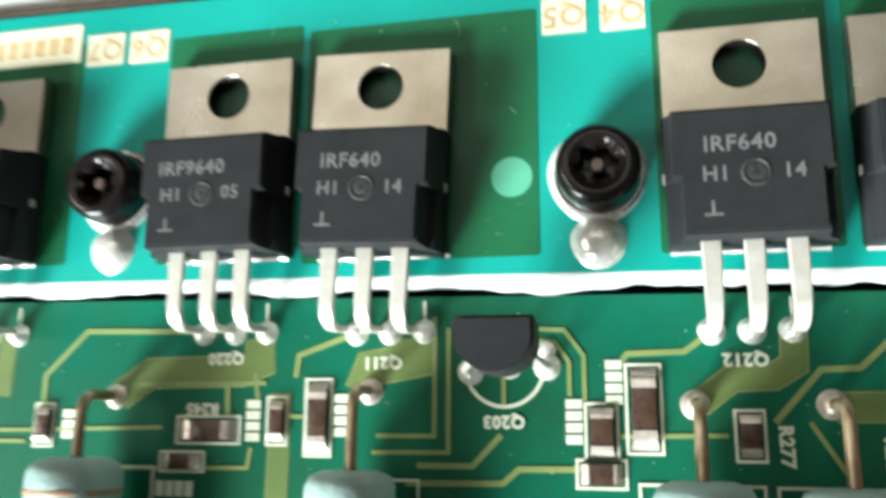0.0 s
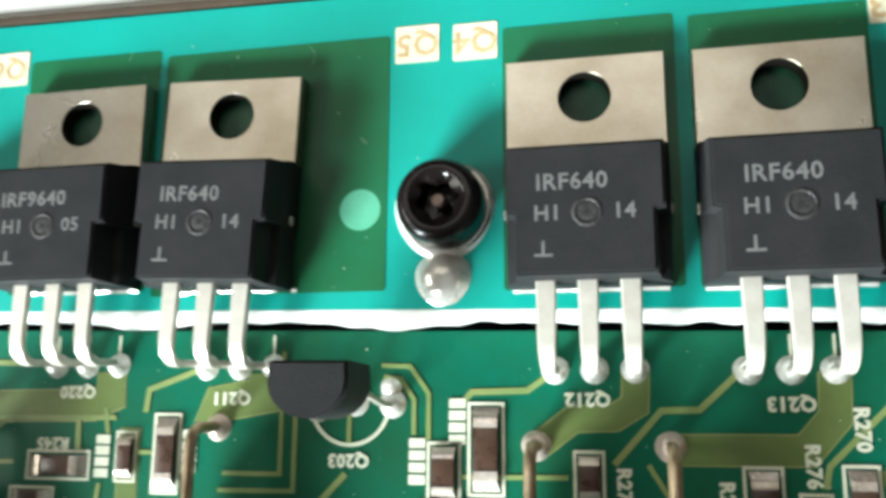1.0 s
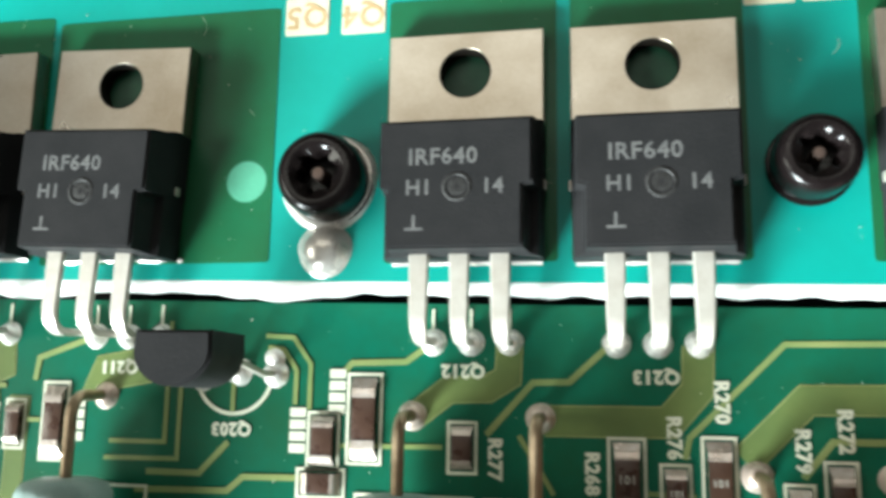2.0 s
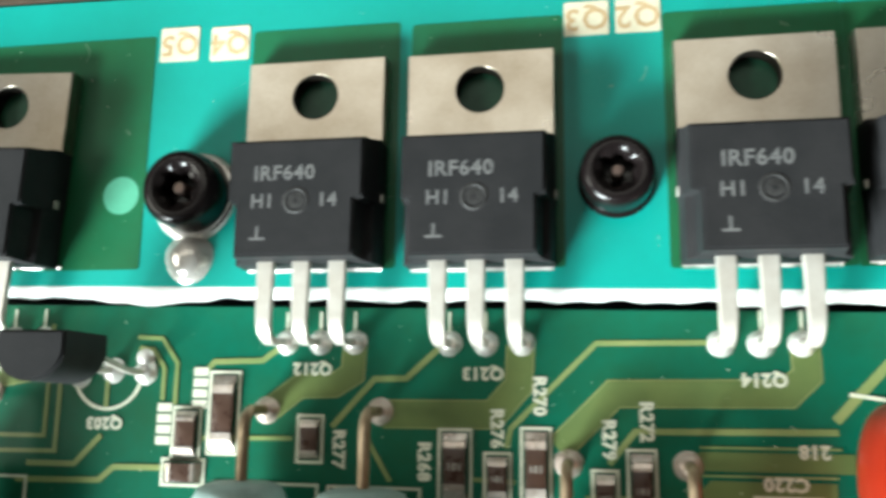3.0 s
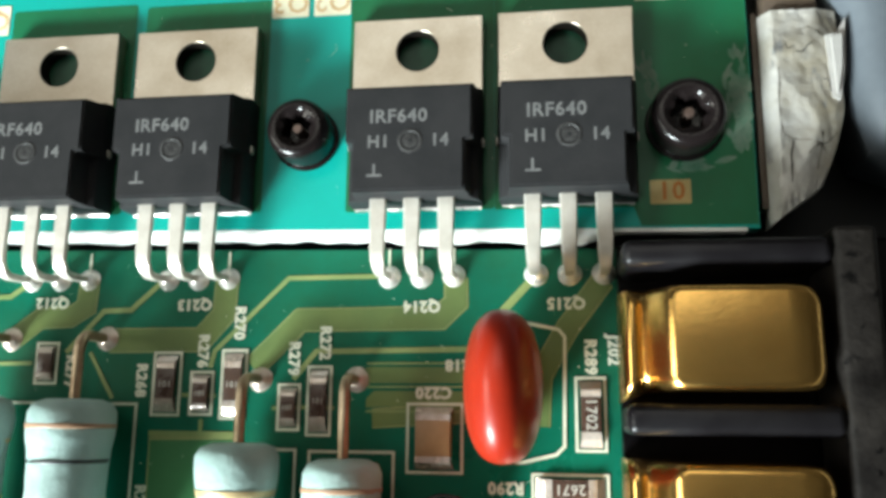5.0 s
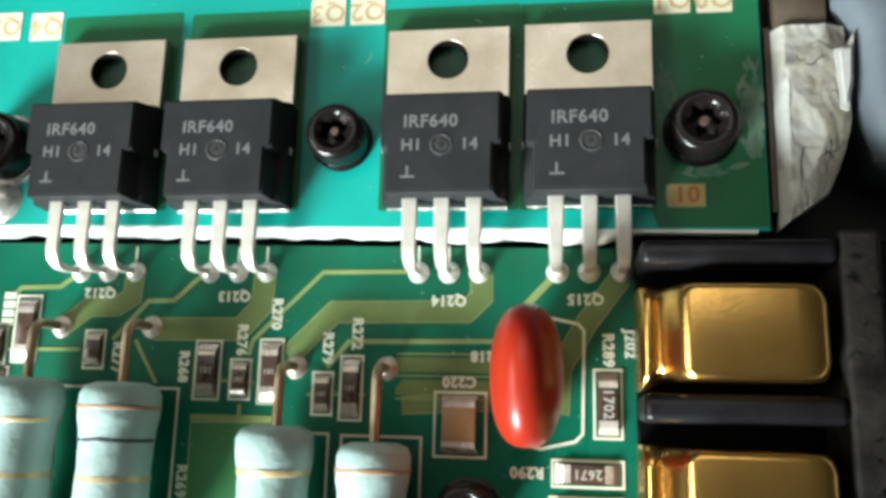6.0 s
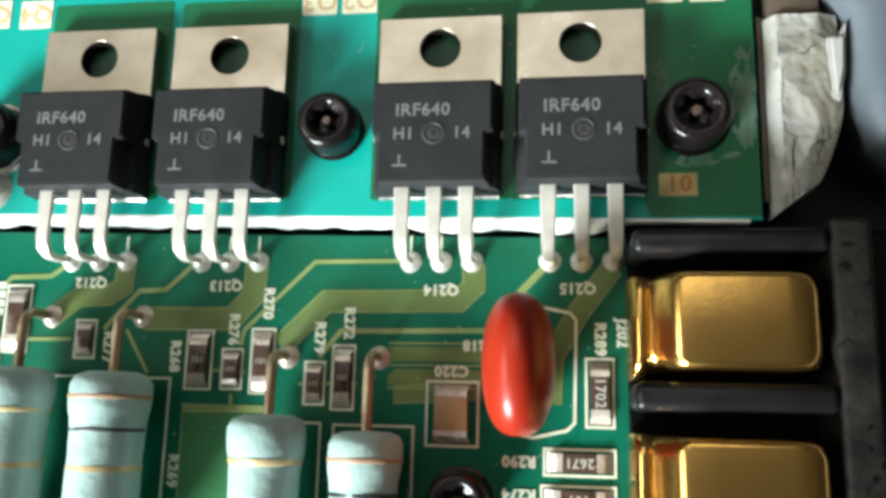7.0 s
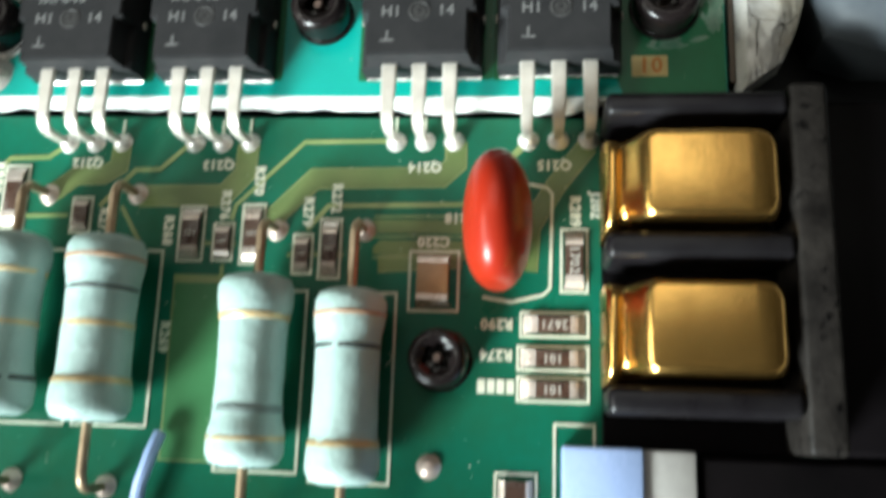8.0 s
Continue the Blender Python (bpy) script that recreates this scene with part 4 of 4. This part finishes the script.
for q0, u0, dq, du in ((0.08, 0.60, 0.75, 0.17), (0.55, 0.76, 0.4, -0.05), (0.72, 0.38, 0.16, 0.10), (0.80, 0.47, 0.1, 0.02), (0.25, 0.16, 0.12, 0.06), (0.42, 0.24, 0.2, -0.04), (0.3, 0.66, -0.02, 0.2), (0.7, 0.66, 0.06, 0.2), (0.14, 0.3, 0.03, 0.3), (0.5, 0.1, 0.3, 0.05)):
    pts = []
    for j in range(9):
        f = j / 8
        pts.append(clamp_point(q0 + dq * f + 0.02 * math.sin(5 * f + q0 * 9), u0 + du * f + 0.012 * math.sin(8 * f + u0 * 20), 0.005))
    part("crease", tube(pts, k.uniform(0.02, 0.045), 6), M_SHADECRACK, bracket, "dark crack in the worn paint")
part("ridge", prism([(1.9, 0.2), (2.45, 0.0), (2.95, 2.5), (3.2, 6.3), (2.6, 5.2), (1.75, 5.0)], 0.0, 3.6, 0.3), M_STONE, bracket, "white raised ridge of the clamp")
# dark strip takes the place of the shaded gap beside the board
part("edge_strip", box(-3.1, -7.6, 0.0, -2.62, 7.8, 1.7, 0.1), M_BROWNEDGE, bracket, "dark strip standing in for the shaded gap along the clamp")
part("top_pad", box(-2.4, 7.25, 0.0, 1.6, 11.0, 2.6, 0.3), M_BROWNEDGE, bracket)
housing = thing("grey_housing", 71.0, 0.0, -7.0, "blue-grey plastic housing at the end of the tray", "housing")
shell = [(-10.6, 16.0), (-10.6, 0.6), (-9.2, -1.4), (-9.0, -8.0), (-7.5, -11.6), (-3.5, -13.0), (11.0, -13.0), (11.0, 16.0)]
def housing_rings(steps):
    return loft([[(px * (1 - q / 11) + q * 0.1, (py - 1.5) * (1 - q / 14.5) + 1.5, h) for px, py in shell] for q, h in steps])


part("shell", housing_rings(((0.0, 0.0), (0.0, 6.2))), M_GREY, housing, "blue-grey moulded shell")
part("lid", housing_rings(((0.02, 6.2), (0.05, 6.6), (0.25, 7.6), (0.8, 8.5), (1.6, 9.1), (2.6, 9.4))), M_GREY, housing, "smooth rounded blue-grey lid", smooth=70)


def smear(cx, cy, rx, ry, seed, label, strokes=9):
    """Many thin wavy rub marks inside an ellipse, joined into one patch."""
    k = random.Random(seed)
    bm = bmesh.new()
    for i in range(strokes):
        a, q = k.uniform(0, 6.28), k.random() ** 0.6
        x, y, th = cx + rx * q * math.cos(a), cy + ry * q * math.sin(a), k.uniform(1.25, 1.9) if ry > rx else k.uniform(-0.4, 0.4)
        w, n = k.uniform(0.08, 0.3), k.randint(3, 7)
        left, right = [], []
        for j in range(n + 1):
            e = w * math.sin(math.pi * (j + 0.3) / (n + 0.6))
            nx, ny = -math.sin(th), math.cos(th)
            left.append(bm.verts.new((x + nx * e, y + ny * e, 0.055 + 0.001 * i)))
            right.append(bm.verts.new((x - nx * e, y - ny * e, 0.055 + 0.001 * i)))
            th += k.uniform(-0.25, 0.25)
            x, y = x + 0.24 * math.cos(th), y + 0.24 * math.sin(th)
            if x > 55.0:
                x, th = 54.9, th + 1.2
        for j in range(n):
            bm.faces.new((left[j], right[j], right[j + 1], left[j + 1]))
    tagged(part("smear", bm, M_SMEAR, mount, label), kind="stuff")


smear(54.1, -7.6, 0.95, 4.2, 13, "worn pale smear at the board edge", 70)
smear(54.5, -9.0, 0.5, 3.0, 19, "worn pale smear at the board edge", 40)
smear(47.7, -6.0, 0.5, 1.5, 41, "small pale rubbed spot beside a transistor", 14)
smear(50.3, -12.4, 2.2, 0.3, 77, "thin pale scrape below a screw", 16)

plug = thing("blue_connector", 44.6, -52.5, ZL, "pale blue and grey plastic connector by the terminal block", "connector")
part("shell", box(-2.8, -7.0, 0.0, 3.0, 7.1, 5.2, 0.25), M_BLUE, plug, "pale blue plastic shell")
part("latch", box(3.02, -7.0, 0.0, 6.8, 7.0, 4.6, 0.25), M_STONE, plug, "light grey plastic side")
solder_dome("wire_joint", 31.4, -47.4, 0.8, 0.6, board, mat_=M_JOINT)
part("wire", tube([(9.2, -45.5, 0.8), (9.0, -47.0, 1.6), (8.4, -49.5, 1.8), (7.8, -52.5, 1.2), (7.6, -54, 0.1)], 0.55, 10), M_BLUE, board, "pale blue insulated wire")
chip(36.6, -51.0, 40.0, -47.6, True)

# ---- dust ----
def dust(name, x0, x1, y0, y1, z, n, parent, seed):
    k = random.Random(seed)
    bm = bmesh.new()
    for i in range(n):
        x, y, r = k.uniform(x0, x1), k.uniform(y0, y1), 0.03 + 0.07 * k.random() ** 3
        vs = [bm.verts.new((x + r * math.cos(a + k.random()), y + r * math.sin(a + k.random()) * k.uniform(0.4, 1), z)) for a in (0, 1.57, 3.14, 4.71)]
        top = bm.verts.new((x, y, z + r))
        for a in range(4):
            bm.faces.new((vs[a], vs[(a + 1) % 4], top))
    return tagged(part(name, bm, M_SILK, parent, "pale dust specks"), kind="stuff")


dust("dust", -60, 55, front(0) + 1, 5, 0.037, 260, mount, 3)
dust("dust", -60, 44, -50, -18.5, 0.05, 320, board, 5)


def lint(name, x0, x1, y0, y1, z, n, parent, seed):
    """Short curled pale fibres and scuffs lying on a board."""
    k = random.Random(seed)
    bm = bmesh.new()
    for i in range(n):
        x, y, th, bend, w = k.uniform(x0, x1), k.uniform(y0, y1), k.uniform(0, 6.28), k.uniform(-0.5, 0.5), k.uniform(0.012, 0.024)
        prev = None
        for j in range(k.randint(4, 9)):
            nx, ny = -math.sin(th) * w, math.cos(th) * w
            row = [bm.verts.new((x + nx, y + ny, z)), bm.verts.new((x, y, z + w)), bm.verts.new((x - nx, y - ny, z))]
            if prev:
                bm.faces.new((prev[0], prev[1], row[1], row[0]))
                bm.faces.new((prev[1], prev[2], row[2], row[1]))
            prev = row
            th += bend * k.uniform(0.3, 1.3)
            x, y = x + 0.2 * math.cos(th), y + 0.2 * math.sin(th)
    return tagged(part(name, bm, M_SILK, parent, "short pale lint fibres"), kind="stuff")


lint("lint", -60, 54, front(0) + 1.5, 4, 0.038, 9, mount, 8)
lint("lint", -60, 43, -48, -18.8, 0.052, 12, board, 9)
